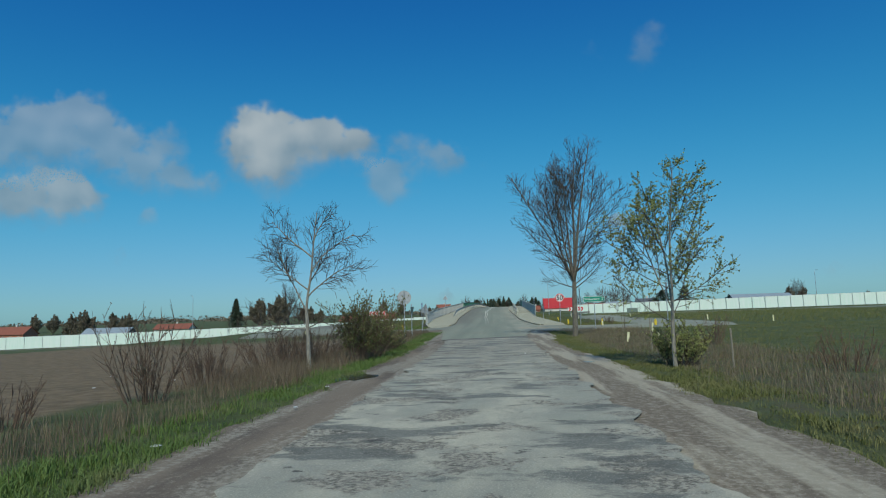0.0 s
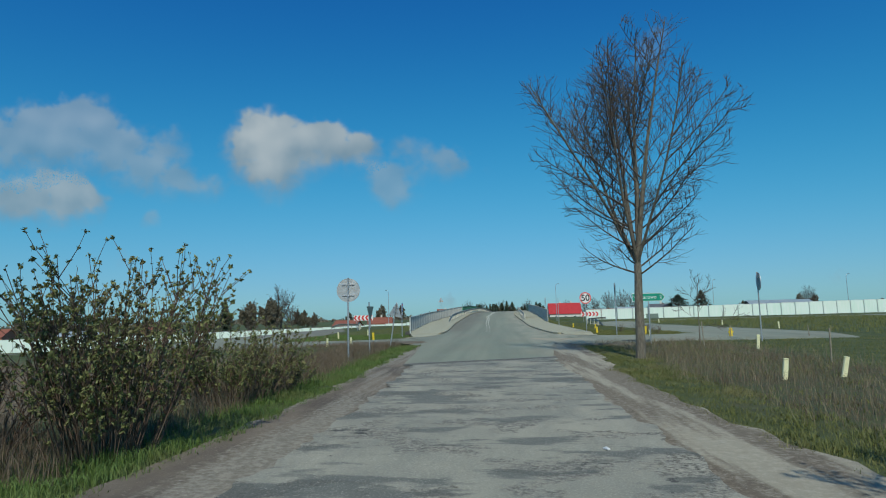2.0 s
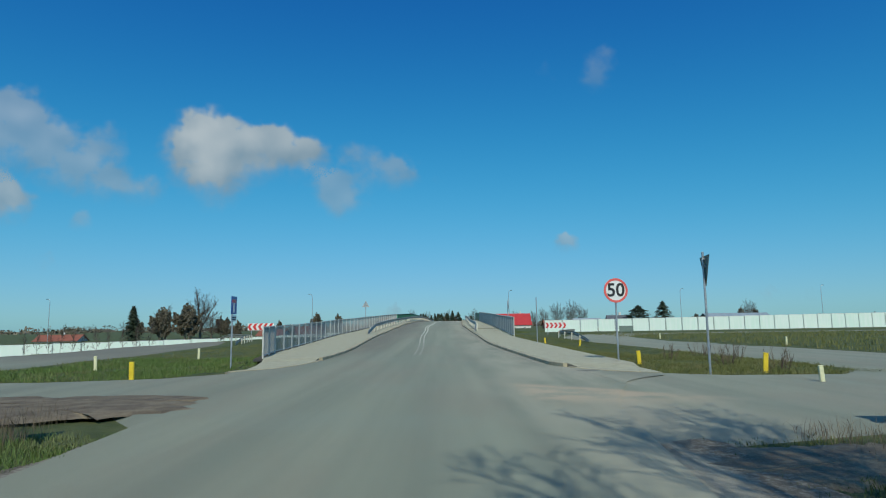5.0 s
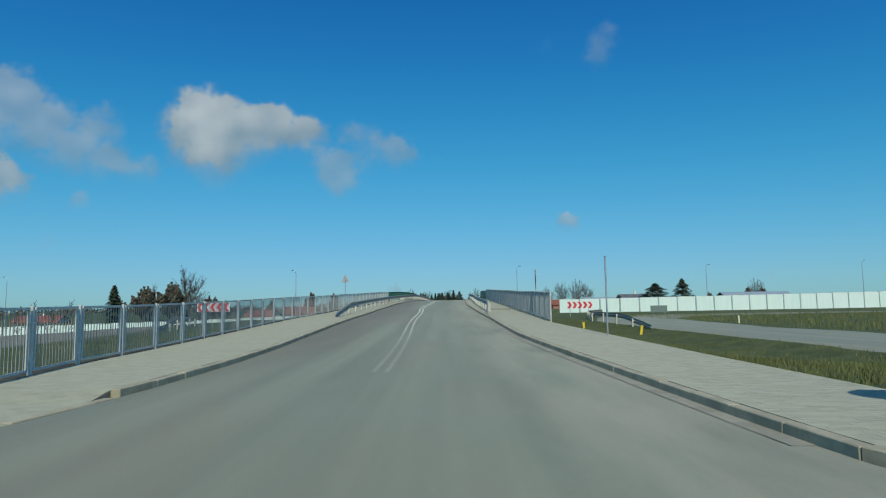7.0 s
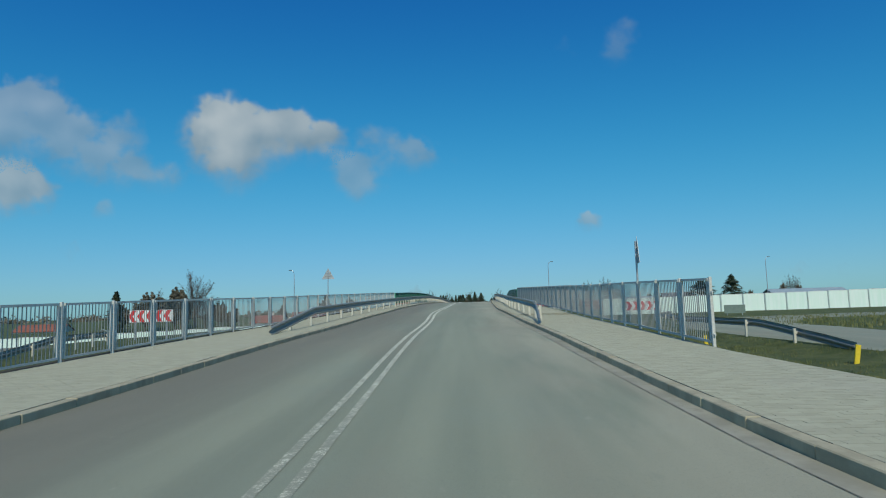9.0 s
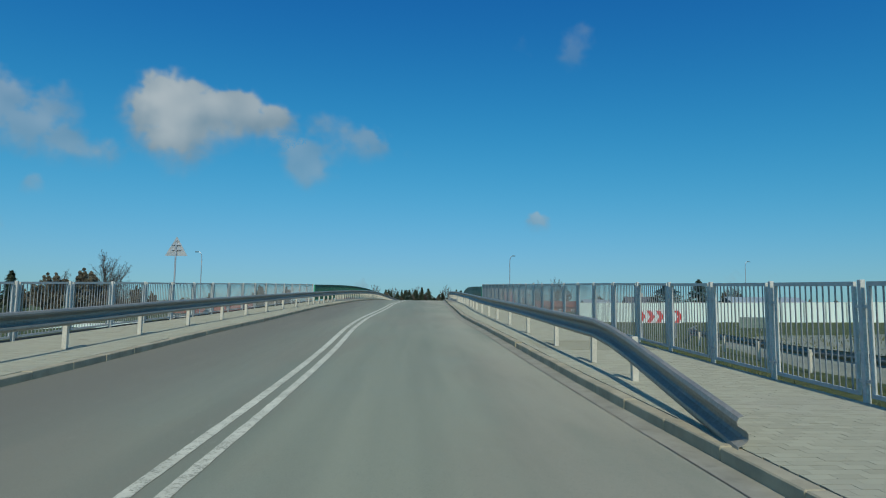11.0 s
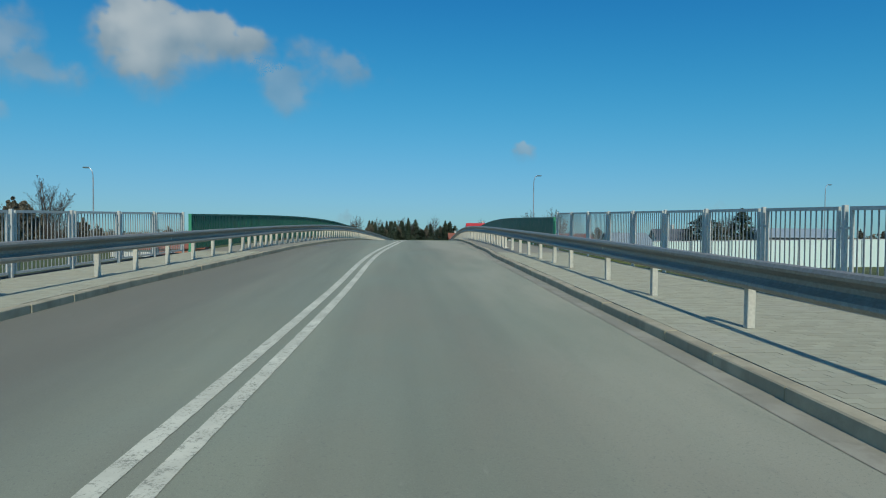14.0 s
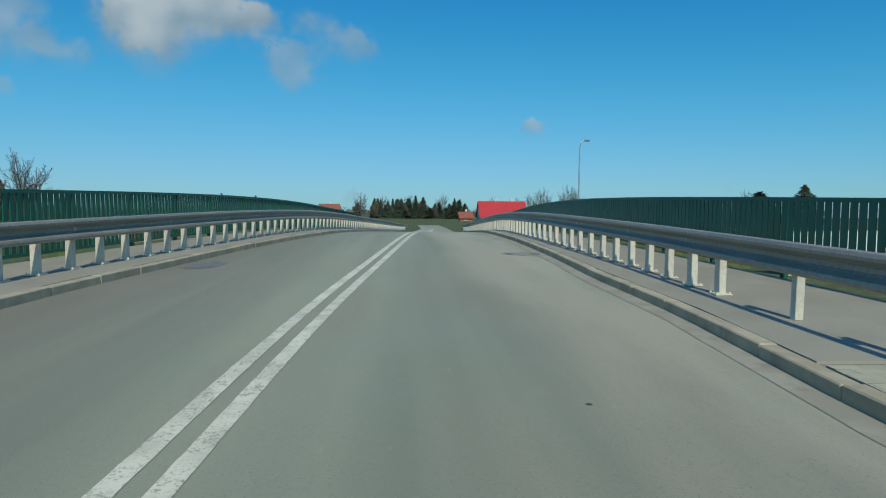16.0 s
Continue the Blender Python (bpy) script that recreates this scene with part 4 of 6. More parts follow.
# ---- noise walls beside the expressway ----
def noise_wall(name, corners, step, label):
    """corners: (x, y, top, bottom), panel by panel between steel posts."""
    thing = empty(name, Matrix.Translation((corners[0][0], corners[0][1], corners[0][3])), label, "noise wall", "noise walls", "structure")
    inv = thing.matrix_basis.inverted()
    xs = [c[0] for c in corners]
    sgn = 1 if xs[-1] > xs[0] else -1
    get = lambda x, k: float(np.interp(x * sgn, [q * sgn for q in xs], [c[k] for c in corners]))
    stops = span(0, abs(xs[-1] - xs[0]), step)
    for a, b in zip(stops, stops[1:]):
        xa, xb = xs[0] + sgn * (a + 0.07), xs[0] + sgn * (b - 0.07)
        xm = (xa + xb) / 2
        top, low = get(xm, 2), get(xm, 3)
        hh = top - low
        pa = part("panel", box(0, 0, hh / 2, abs(xb - xa), 0.12, hh, 0.015), "panel", thing, "", inv @ pose(xm, get(xm, 1), low, 0, 0, math.degrees(math.atan2(get(xb, 1) - get(xa, 1), xb - xa)) % 180))
        part("cap", box(0, 0, hh + 0.03, abs(xb - xa), 0.16, 0.055), "white", pa)
        part("post", box(0, 0, hh / 2, 0.1, 0.15, hh + 0.06, 0.01), "panel_post", thing, "", inv @ Matrix.Translation((xs[0] + sgn * b, get(xs[0] + sgn * b, 1), low)))
    return thing


noise_wall("noise_wall_right", [(20.6, 149.9, 2.2, -0.3), (50, 157.5, 2.55, -0.3), (85, 166.6, 3.05, -0.25), (180, 191.3, 3.9, -0.2)], 3.6, "pale mint noise wall of tall flat panels between posts")
noise_wall("noise_wall_left", [(-8, 127, 0.75, -2.2), (-28, 126.5, 0.05, -2.5), (-50, 126, -0.4, -2.8), (-75, 124, -0.8, -3.3), (-180, 118, -1.8, -5.2)], 4.0, "white noise wall of flat panels beyond the field")


# ---- signs and posts ----
def pole(parent, top, radius=0.03, material="zinc", low=-0.25):
    return part("pole", rod((0, 0, low), (0, 0, top), radius, 12), material, parent)


def letters(text, size, parent, material, m, label="", bold=0.0):
    cu = bpy.data.curves.new("lettering", "FONT")
    cu.body, cu.size, cu.extrude, cu.align_x, cu.align_y, cu.offset = text, size, 0.002, "CENTER", "CENTER", bold
    tmp = bpy.data.objects.new("tmp", cu)
    scene.collection.objects.link(tmp)
    me = bpy.data.meshes.new_from_object(tmp.evaluated_get(bpy.context.evaluated_depsgraph_get()))
    bpy.data.objects.remove(tmp)
    bpy.data.curves.remove(cu)
    me.materials.clear()
    me.materials.append(M[material])
    ob = new("lettering", me)
    ob.matrix_basis = m
    return child(ob, parent, label)


def clamp(parent, zs, y=0.0, width=0.3):
    for z in zs:
        bm = box(0, y, z, width, 0.025, 0.04, 0.004)
        bmesh.ops.create_cube(bm, size=1.0, matrix=Matrix.Translation((0, y * 0.3, z)) @ Matrix.Diagonal((0.085, 0.06, 0.05, 1)))
        part("clamp", bm, "zinc", parent)


def stand(name, x, y, z, turn, label, category="road sign", lean=0.0):
    return empty(name, pose(x, y, z, 0, lean, turn), label, category, "road signs")


# speed limit
s = stand("speed_limit_sign", 7.05, 55.65, 2.497 - 2.33, 3, "round white speed sign with faded red rim reading 50")
pole(s, 2.72)
part("face", plate(circle(0.4, 40), 0.012), "white", s, "", pose(0, -0.05, 2.33))
part("rim", ring(0.325, 0.398, 0.006), "pink", s, "faded red rim", pose(0, -0.056, 2.33))
letters("50", 0.60, s, "black", pose(0, -0.054, 2.325, 90, 0, 0), "black numerals", 0.012)
clamp(s, (2.15, 2.5), -0.03)

# round sign, seen from behind
for x, y, turn, h, who in ((-4.03, 34.0, 180, 2.42, "round sign turned away showing its grey back"), (12.8, 42.2, 81, 2.68, "round sign seen almost edge-on showing its grey back")):
    s = stand("round_sign", x, y, land(x, y), turn, who)
    pole(s, h + 0.42)
    part("face", plate(circle(0.4, 40), 0.012), "sign_back", s, "", pose(0, -0.05, h))
    part("rim", ring(0.385, 0.403, 0.02), "sign_back", s, "", pose(0, -0.052, h))
    clamp(s, (h - 0.18, h + 0.18), -0.02, 0.42)


def tri(size, up):
    k = size * 0.5
    hgt = size * 0.866
    return [(-k, hgt / 3), (0, -2 * hgt / 3), (k, hgt / 3)] if not up else [(-k, -hgt / 3), (k, -hgt / 3), (0, 2 * hgt / 3)]


for name, x, y, turn, h, size, up, lean, who in (
        ("yield_sign", 8.3, 51.8, 81, 2.86, 0.92, False, 0.0, "yield sign from behind, nearly edge-on, dark grey back"),
        ("yield_sign", -4.2, 38.2, 79, 1.72, 0.7, False, 0, "small yield sign seen edge-on over dry grass"),
        ("warning_sign", -4.1, 42.4, 150, 1.75, 0.8, True, -11, "leaning triangular sign showing its pale back"),
        ("warning_sign", -7.35, 105.0, 178, 3.05, 0.85, True, 0, "triangular warning sign turned away showing its pale back"),
        ("warning_sign", 6.55, 83.4, 80, 2.3, 0.9, True, 0, "triangular warning sign seen edge-on beside the railing")):
    g = land(x, y)
    if y > 100:
        h = 3.93 - g
    if 80 < y < 90:
        h = 2.95 - g
    s = stand(name, x, y, g, turn, who, lean=lean)
    pole(s, h + 0.38)
    part("face", plate(tri(size, up), 0.012), "sign_back" if up else "dull", s, "", pose(0, -0.05, h))
    clamp(s, (h - 0.02, h + 0.18), -0.02, 0.34)

# direction sign
s = stand("direction_sign", 7.94, 42.2, land(7.94, 42.2), 0, "green arrow direction sign with white village name")
pole(s, 2.35)
part("face", plate([(-0.74, -0.185), (0.58, -0.185), (0.74, 0), (0.58, 0.185), (-0.74, 0.185)], 0.02), "white", s, "", pose(0, -0.06, 2.12))
part("field", plate([(-0.72, -0.165), (0.572, -0.165), (0.715, 0), (0.572, 0.165), (-0.72, 0.165)], 0.006), "sign_green", s, "green field", pose(0, -0.065, 2.12))
letters("Wakarowo  2", 0.225, s, "white", pose(-0.04, -0.067, 2.12, 90, 0, 0), "white lettering")
clamp(s, (2.02, 2.22), -0.02)

# dead-end sign
s = stand("dead_end_sign", -5.72, 56.4, land(-5.72, 56.4), 92, "blue square dead-end sign above a small grey plate")
pole(s, 2.45)
part("face", plate([(-0.3, -0.3), (0.3, -0.3), (0.3, 0.3), (-0.3, 0.3)], 0.012), "blue", s, "", pose(0, -0.05, 2.16))
part("stem", plate([(-0.07, -0.24), (0.07, -0.24), (0.07, 0.08), (-0.07, 0.08)], 0.004), "white", s, "", pose(0, -0.0545, 2.16))
part("bar", plate([(-0.2, 0.09), (0.2, 0.09), (0.2, 0.2), (-0.2, 0.2)], 0.004), "red", s, "", pose(0, -0.0545, 2.16))
pl = part("small_plate", plate([(-0.3, -0.1), (0.3, -0.1), (0.3, 0.1), (-0.3, 0.1)], 0.012), "white", s, "", pose(0, -0.05, 1.72))
for i in range(2):
    part("text_bar", plate([(-0.22, -0.018), (0.22, -0.018), (0.22, 0.018), (-0.22, 0.018)], 0.003), "black", pl, "", pose(0, -0.003, 0.03 - 0.06 * i))
clamp(s, (1.72, 2.02, 2.32), -0.02)

# bare pole beside the sidewalk
s = stand("sign_post", 6.62, 69.5, land(6.62, 69.5), 0, "bare galvanised sign post in the grass", "post")
pole(s, 2.65, 0.027)
part("cap", rod((0, 0, 2.65), (0, 0, 2.68), 0.036, 12), "zinc", s)


def chevron_board(x0, x1, y, z0, z1, point, label):
    cx, w, h = (x0 + x1) / 2, x1 - x0, z1 - z0
    g = min(land(x0, y), land(x1, y))
    s = stand("chevron_board", cx, y, g, 0, label)
    for dx in (-0.36, 0.36):
        part("post", rod((dx * w, 0.04, -0.2), (dx * w, 0.04, z1 - g), 0.035, 10), "zinc", s)
    part("board", plate([(-w / 2, 0), (w / 2, 0), (w / 2, h), (-w / 2, h)], 0.025), "white", s, "", pose(0, -0.03, z0 - g))
    n = 5
    for i in range(n):
        c, a, t = -w / 2 + w * (i + 0.5) / n, w / n * 0.42, w / n * 0.5
        pts = [(c - a / 2, 0.02), (c - a / 2 + t, 0.02), (c + a / 2 + t, h / 2), (c - a / 2 + t, h - 0.02), (c - a / 2, h - 0.02), (c + a / 2, h / 2)]
        if point < 0:
            pts = [(-px, pz) for px, pz in pts][::-1]
        pts = [(max(-w / 2, min(w / 2, px - point * 0.1)), pz) for px, pz in pts]
        part("chevron", plate(pts, 0.004), "red", s, "", pose(0, -0.0345, z0 - g))
    return s


chevron_board(-21.0, -18.0, 105.7, 1.2, 2.0, -1, "white board with red chevrons at the bend of a side road")
chevron_board(15.3, 18.2, 118.0, 0.95, 1.72, 1, "white board with red chevrons at the bend of a side road")
s = stand("road_board", 30.4, 131.3, land(30.4, 131.3), 0, "low dull green board on two legs before the noise wall")
part("board", plate([(-1.12, 0.1), (1.12, 0.1), (1.12, 1.0), (-1.12, 1.0)], 0.04, 0.008), "dull", s, "", pose(0, 0, 0.1))
for dx in (-0.8, 0.8):
    part("leg", rod((dx, 0.08, -0.2), (dx, 0.08, 1.0), 0.04, 8), "zinc", s)

# marker posts
for x, y, h, kind, lean in ((-6.95, 52.35, 0.52, "yellow", 2), (-9.8, 63.9, 0.5, "cream", 0), (7.75, 55.75, 0.42, "yellow", 3), (10.2, 52.7, 0.55, "yellow", -5), (10.2, 88.0, 0.5, "yellow", 4), (11.85, 82.35, 0.5, "yellow", -9),
                            (10.3, 36.6, 0.5, "cream", -4), (6.75, 26.8, 0.42, "cream", -7), (8.1, 27.2, 0.42, "cream", -14), (9.7, 49.4, 0.4, "cream", 3), (-8.0, 45.4, 0.42, "cream", 0), (-6.7, 45.4, 0.45, "cream", 4),
                            (-13.6, 46, 0.4, "cream", 0), (-10.4, 56.7, 0.5, "cream", 3), (21.5, 60.0, 0.5, "cream", 4), (21.8, 72, 0.5, "cream", -3), (20.8, 90, 0.5, "cream", 2), (23.2, 50.2, 0.5, "cream", 0)):
    s = empty("marker_post", pose(x, y, land(x, y) - 0.02, 0, -lean, 8 * math.sin(x)), "%s plastic marker post standing in the grass" % ("bright yellow" if kind == "yellow" else "pale cream"), "marker post", "marker posts")
    wide = 0.13 if kind == "yellow" else 0.1
    part("body", box(0, 0, h / 2, wide, 0.06, h, 0.012), kind, s)
    part("cap", box(0, 0, h + 0.012, wide + 0.006, 0.066, 0.035, 0.012), kind, s)
# yellow hydrant-like stand and stakes on the right
s = empty("hydrant", pose(13.1, 46.6, land(13.1, 46.6)) @ Matrix.Diagonal((0.85, 0.85, 0.66, 1)), "yellow hydrant standing beside the side road", "hydrant")
part("body", rod((0, 0, -0.05), (0, 0, 0.62), 0.11, 12, 0.095), "yellow", s)
part("bonnet", rod((0, 0, 0.62), (0, 0, 0.78), 0.12, 12, 0.05), "yellow", s)
part("outlet", rod((-0.14, 0, 0.42), (0.14, 0, 0.42), 0.06, 10), "yellow", s)
part("base", rod((0, 0, -0.02), (0, 0, 0.05), 0.17, 12), "yellow", s)
for x, y, h in ((8.9, 38.0, 1.0), (6.4, 21.4, 1.1), (9.6, 30.5, 0.9), (6.4, 14.3, 0.9), (12.2, 44.2, 0.7), (16.2, 45, 0.6)):
    tagged(part("wooden_stake", box(0, 0, h / 2 - 0.1, 0.035, 0.035, h + 0.2, 0.006), "stake", None, "", pose(x, y, land(x, y), 0, 3 * math.sin(x * 3), 20 * x)),
           "weathered grey wooden stake among dry grass", "stake", "wooden stakes")


# ---- street lamps ----
def lamp_post(x, y, top, turn, label="tall grey street lamp with a curved arm"):
    g = land(x, y)
    s = empty("street_lamp", pose(x, y, g, 0, 0, turn), label, "street lamp", "street lamps")
    h = top - g
    part("pole", rod((0, 0, -0.3), (0, 0, h - 0.9), 0.09, 10, 0.05), "zinc", s)
    pts = [Vector((0, 0, h - 0.95))] + [Vector((0.4 - 0.4 * math.cos(a), 0, h - 0.9 + 0.85 * math.sin(a))) for a in [0.1 * math.pi * i for i in range(6)]]
    bm = bmesh.new()
    for p, q in zip(pts, pts[1:]):
        r = rod(p, q, 0.04, 8)
        me = bpy.data.meshes.new("tmp")
        r.to_mesh(me)
        r.free()
        bm.from_mesh(me)
        bpy.data.meshes.remove(me)
    part("arm", bm, "zinc", s)
    head = box(0.6, 0, h - 0.04, 0.5, 0.26, 0.13, 0.04)
    part("head", head, "lamp_head", s)


for x, y, top, turn in ((-25.5, 161, 8.4, 180), (16.45, 171.3, 9.3, 0), (60, 183.6, 9.9, 0), (-91, 178, 8.9, 180), (95, 184, 10.4, 0), (130, 186, 10, 0)):
    lamp_post(x, y, top, turn)


# ---- plants ----
class Tubes:
    """Collects tapered round twigs into one mesh."""

    def __init__(self):
        self.v, self.f = [], []

    def add(self, pts, r0, r1, sides):
        n0 = len(self.v)
        for i, p in enumerate(pts):
            d = (pts[min(i + 1, len(pts) - 1)] - pts[max(i - 1, 0)]).normalized()
            a = d.cross(Vector((0.31, 0.95, 0.05))).normalized()
            b = d.cross(a)
            r = r0 + (r1 - r0) * i / (len(pts) - 1)
            self.v += [p + (a * math.cos(2 * math.pi * k / sides) + b * math.sin(2 * math.pi * k / sides)) * r for k in range(sides)]
        for i in range(len(pts) - 1):
            for k in range(sides):
                q = n0 + i * sides
                self.f.append((q + k, q + (k + 1) % sides, q + sides + (k + 1) % sides, q + sides + k))

    def mesh(self, name, material):
        return mesh_of(name, self.v, self.f, material, True)


def shoot(rng, start, d, length, bend, wig, segs):
    """A wandering line that bends towards a direction."""
    pts, p, d = [start.copy()], start.copy(), d.normalized()
    for i in range(segs):
        d = (d + bend / segs + Vector((rng.uniform(-1, 1), rng.uniform(-1, 1), rng.uniform(-1, 1))) * wig).normalized()
        p = p + d * (length / segs)
        pts.append(p.copy())
    return pts


def along(pts, t):
    k = min(int(t * (len(pts) - 1)), len(pts) - 2)
    u = t * (len(pts) - 1) - k
    return pts[k].lerp(pts[k + 1], u), (pts[k + 1] - pts[k]).normalized()


def leaf_mesh(name, rng, spots, size, material, per=1):
    v, f = [], []
    for p in spots:
        for _ in range(per):
            a = Vector((rng.uniform(-1, 1), rng.uniform(-1, 1), rng.uniform(-1, 1))).normalized()
            b = a.cross(Vector((rng.uniform(-1, 1), rng.uniform(-1, 1), rng.uniform(-1, 1)))).normalized()
            c = p + Vector((rng.uniform(-1, 1), rng.uniform(-1, 1), rng.uniform(-1, 1))) * size * 0.8
            s, n = size * rng.uniform(0.6, 1.3), len(v)
            v += [c - a * s, c + b * s * 0.45, c + a * s, c - b * s * 0.45]
            f.append((n, n + 1, n + 2, n + 3))
    return mesh_of(name, v, f, material)


def tree(name, m, seed, height, spread, r, fork, limbs, label, leaf=None, leaf_size=0.05, leaves=0, twig_gap=0.3, up=0.9, trunk_mat="bark", lean=(0, 0), leaders=3, low_angle=75, group="roadside trees", fine=True, fan=0.28, bias=1.0, taper=0.32, shoots=5, sway=0.03, gauge=None, shape="cone", big=()):
    rng = random.Random(seed)
    g = gauge or (0.012 if fine else 0.05)
    thing = empty(name, m, label, "tree", group)
    trunk, wood, tips = Tubes(), Tubes(), []
    main = shoot(rng, Vector((0, 0, -0.3)), Vector((lean[0], lean[1], 1)), fork + 0.3, Vector((0, 0, 0.1)), sway, 7)
    trunk.add(main, r * 1.15, r * 0.8, 9)
    stems = []
    for i in range(leaders):
        a = 2 * math.pi * (i + rng.uniform(-0.2, 0.2)) / leaders + seed
        tilt = 0.08 + (fan - 0.08) * i / max(1, leaders - 1) if leaders > 1 else 0.02
        s = shoot(rng, main[-1], Vector((math.cos(a) * tilt, math.sin(a) * tilt, 1)), (height - fork) * (1.0 - taper * i / max(1, leaders - 1)), Vector((0, 0, 0.25)), 0.05, 12)
        trunk.add(s, r * (0.66 - 0.3 * i / max(1, leaders - 1)), 0.012, 7)
        stems.append(s)
    lines = []
    for i in range(limbs):
        t = ((i + rng.random()) / limbs) ** bias
        s = stems[i % leaders]
        p, d = along(s, 0.9 * t) if t > 0.06 else along(main, rng.uniform(0.75, 1.0))
        a = i * 2.4 + rng.uniform(-0.4, 0.4)
        ang = radians(low_angle - (low_angle - 28) * t + rng.uniform(-8, 8))
        ln = spread * (1.15 - 0.72 * t if shape == "cone" else 0.95 + 0.5 * math.sin(math.pi * t) - 0.6 * t * t) * rng.uniform(0.75, 1.15)
        q = shoot(rng, p, Vector((math.sin(ang) * math.cos(a), math.sin(ang) * math.sin(a), math.cos(ang))), ln, Vector((0, 0, up * 0.55)), 0.07, 9)
        wood.add(q, r * (0.23 - 0.12 * t), 0.008, 5)
        lines.append((q, ln))
    for s in stems:
        lines.append((s[5:], (height - fork) * 0.55))
    for stem, t, way, ln, bend in big:
        p, d = along(stems[stem] if stem >= 0 else main, t)
        q = shoot(rng, p, Vector(way), ln, Vector(bend), 0.1, 10)
        trunk.add(q, r * 0.42, 0.008, 6)
        lines.append((q, ln))
        for k in range(7):
            p, d = along(q, 0.25 + 0.7 * (k + rng.random()) / 7)
            side = d.cross(Vector((rng.uniform(-0.5, 0.5), 1.0 if k % 2 else -1.0, rng.uniform(-0.3, 0.3)))).normalized()
            w = shoot(rng, p, d + side * rng.uniform(0.5, 1.0), ln * rng.uniform(0.22, 0.42), Vector((0, 0, 0.35)), 0.1, 6)
            wood.add(w, r * 0.16, 0.006, 4)
            lines.append((w, ln * 0.38))
    for q, ln in lines:
        n = int(ln / twig_gap)
        for k in range(n):
            t = 0.18 + 0.8 * (k + rng.random()) / n
            p, d = along(q, t)
            side = d.cross(Vector((rng.uniform(-1, 1), rng.uniform(-1, 1), rng.uniform(-0.6, 1)))).normalized()
            l2 = ln * 0.30 * (1.15 - t) * rng.uniform(0.6, 1.2) + 0.25
            w = shoot(rng, p, d * 0.75 + side * 0.8, l2, Vector((0, 0, up * 0.5)), 0.12, 5)
            wood.add(w, g, g * 0.36, 3)
            tips += w[2:]
            for _ in range(shoots if fine else 3):
                p2, d2 = along(w, rng.uniform(0.25, 1.0))
                side = d2.cross(Vector((rng.uniform(-1, 1), rng.uniform(-1, 1), rng.uniform(-1, 1)))).normalized()
                w2 = shoot(rng, p2, d2 * 0.8 + side * 0.7, l2 * rng.uniform(0.25, 0.5) + 0.08, Vector((0, 0, up * 0.4)), 0.15, 3)
                wood.add(w2, g * 0.55, g * 0.27, 3)
                tips += w2[1:]
    part("trunk", trunk.mesh("trunk", trunk_mat), None, thing)
    crown = part("crown", wood.mesh("crown", "twig"), None, thing, "bare twiggy crown")
    if leaf and leaves:
        picks = [rng.choice(tips) for _ in range(leaves)]
        part("foliage", leaf_mesh("foliage", rng, picks, leaf_size, leaf, 3), None, crown, "sparse young leaves")
    return thing


tree("tree", pose(5.33, 32.95, land(5.33, 32.95), 0, 0, 40), 5, 10.7, 2.4, 0.138, 2.9, 66, "tall bare roadside tree with an upright fan of branches", twig_gap=0.2, leaders=8, low_angle=70, fan=0.62, bias=1.0, up=0.75, taper=0.2, shoots=5, lean=(0.03, -0.03), shape="egg")
tree("tree", pose(-4.35, 17.2, land(-4.35, 17.2)), 12, 4.55, 0.7, 0.06, 1.65, 4, "small bare roadside tree with a crooked trunk and wide limbs", twig_gap=0.15, leaders=2, low_angle=60, lean=(0.05, 0.02), fan=0.5, up=0.3, taper=0.3, shoots=4, trunk_mat="pale_bark", sway=0.07, gauge=0.009,
     big=((-1, 0.75, (-1, 0.1, 0.12), 1.75, (0, 0, 0.15)), (0, 0.15, (0.75, -0.1, 0.9), 1.8, (0.6, 0, -0.35)), (0, 0.4, (0.55, 0.1, 1), 1.7, (0.8, 0, -0.25)), (0, 0.55, (-0.8, 0, 0.75), 1.6, (-0.2, 0, 0)), (0, 0.22, (-0.75, -0.2, 0.55), 1.55, (0, 0, 0.2)),
          (0, 0.3, (0.1, 0.9, 0.8), 1.3, (0, 0, 0.2)), (1, 0.5, (-0.2, -0.8, 0.9), 1.2, (0, 0, 0.2)), (0, 0.7, (0.3, -0.2, 1), 1.0, (0.3, 0, 0))))
tree("tree", pose(5.28, 14.85, land(5.28, 14.85), 0, 0, 70), 23, 4.7, 1.9, 0.05, 1.35, 24, "young roadside tree with sparse yellow-green leaves", "leaf_young", 0.025, 6500, 0.16, leaders=3, low_angle=66, fan=0.35, up=0.55, gauge=0.008, trunk_mat="pale_bark")
tree("tree", pose(9.5, 40.3, land(9.5, 40.3)), 29, 2.6, 1.5, 0.03, 0.7, 8, "thin bare sapling behind a roadside tree", twig_gap=0.3, leaders=1, low_angle=80)


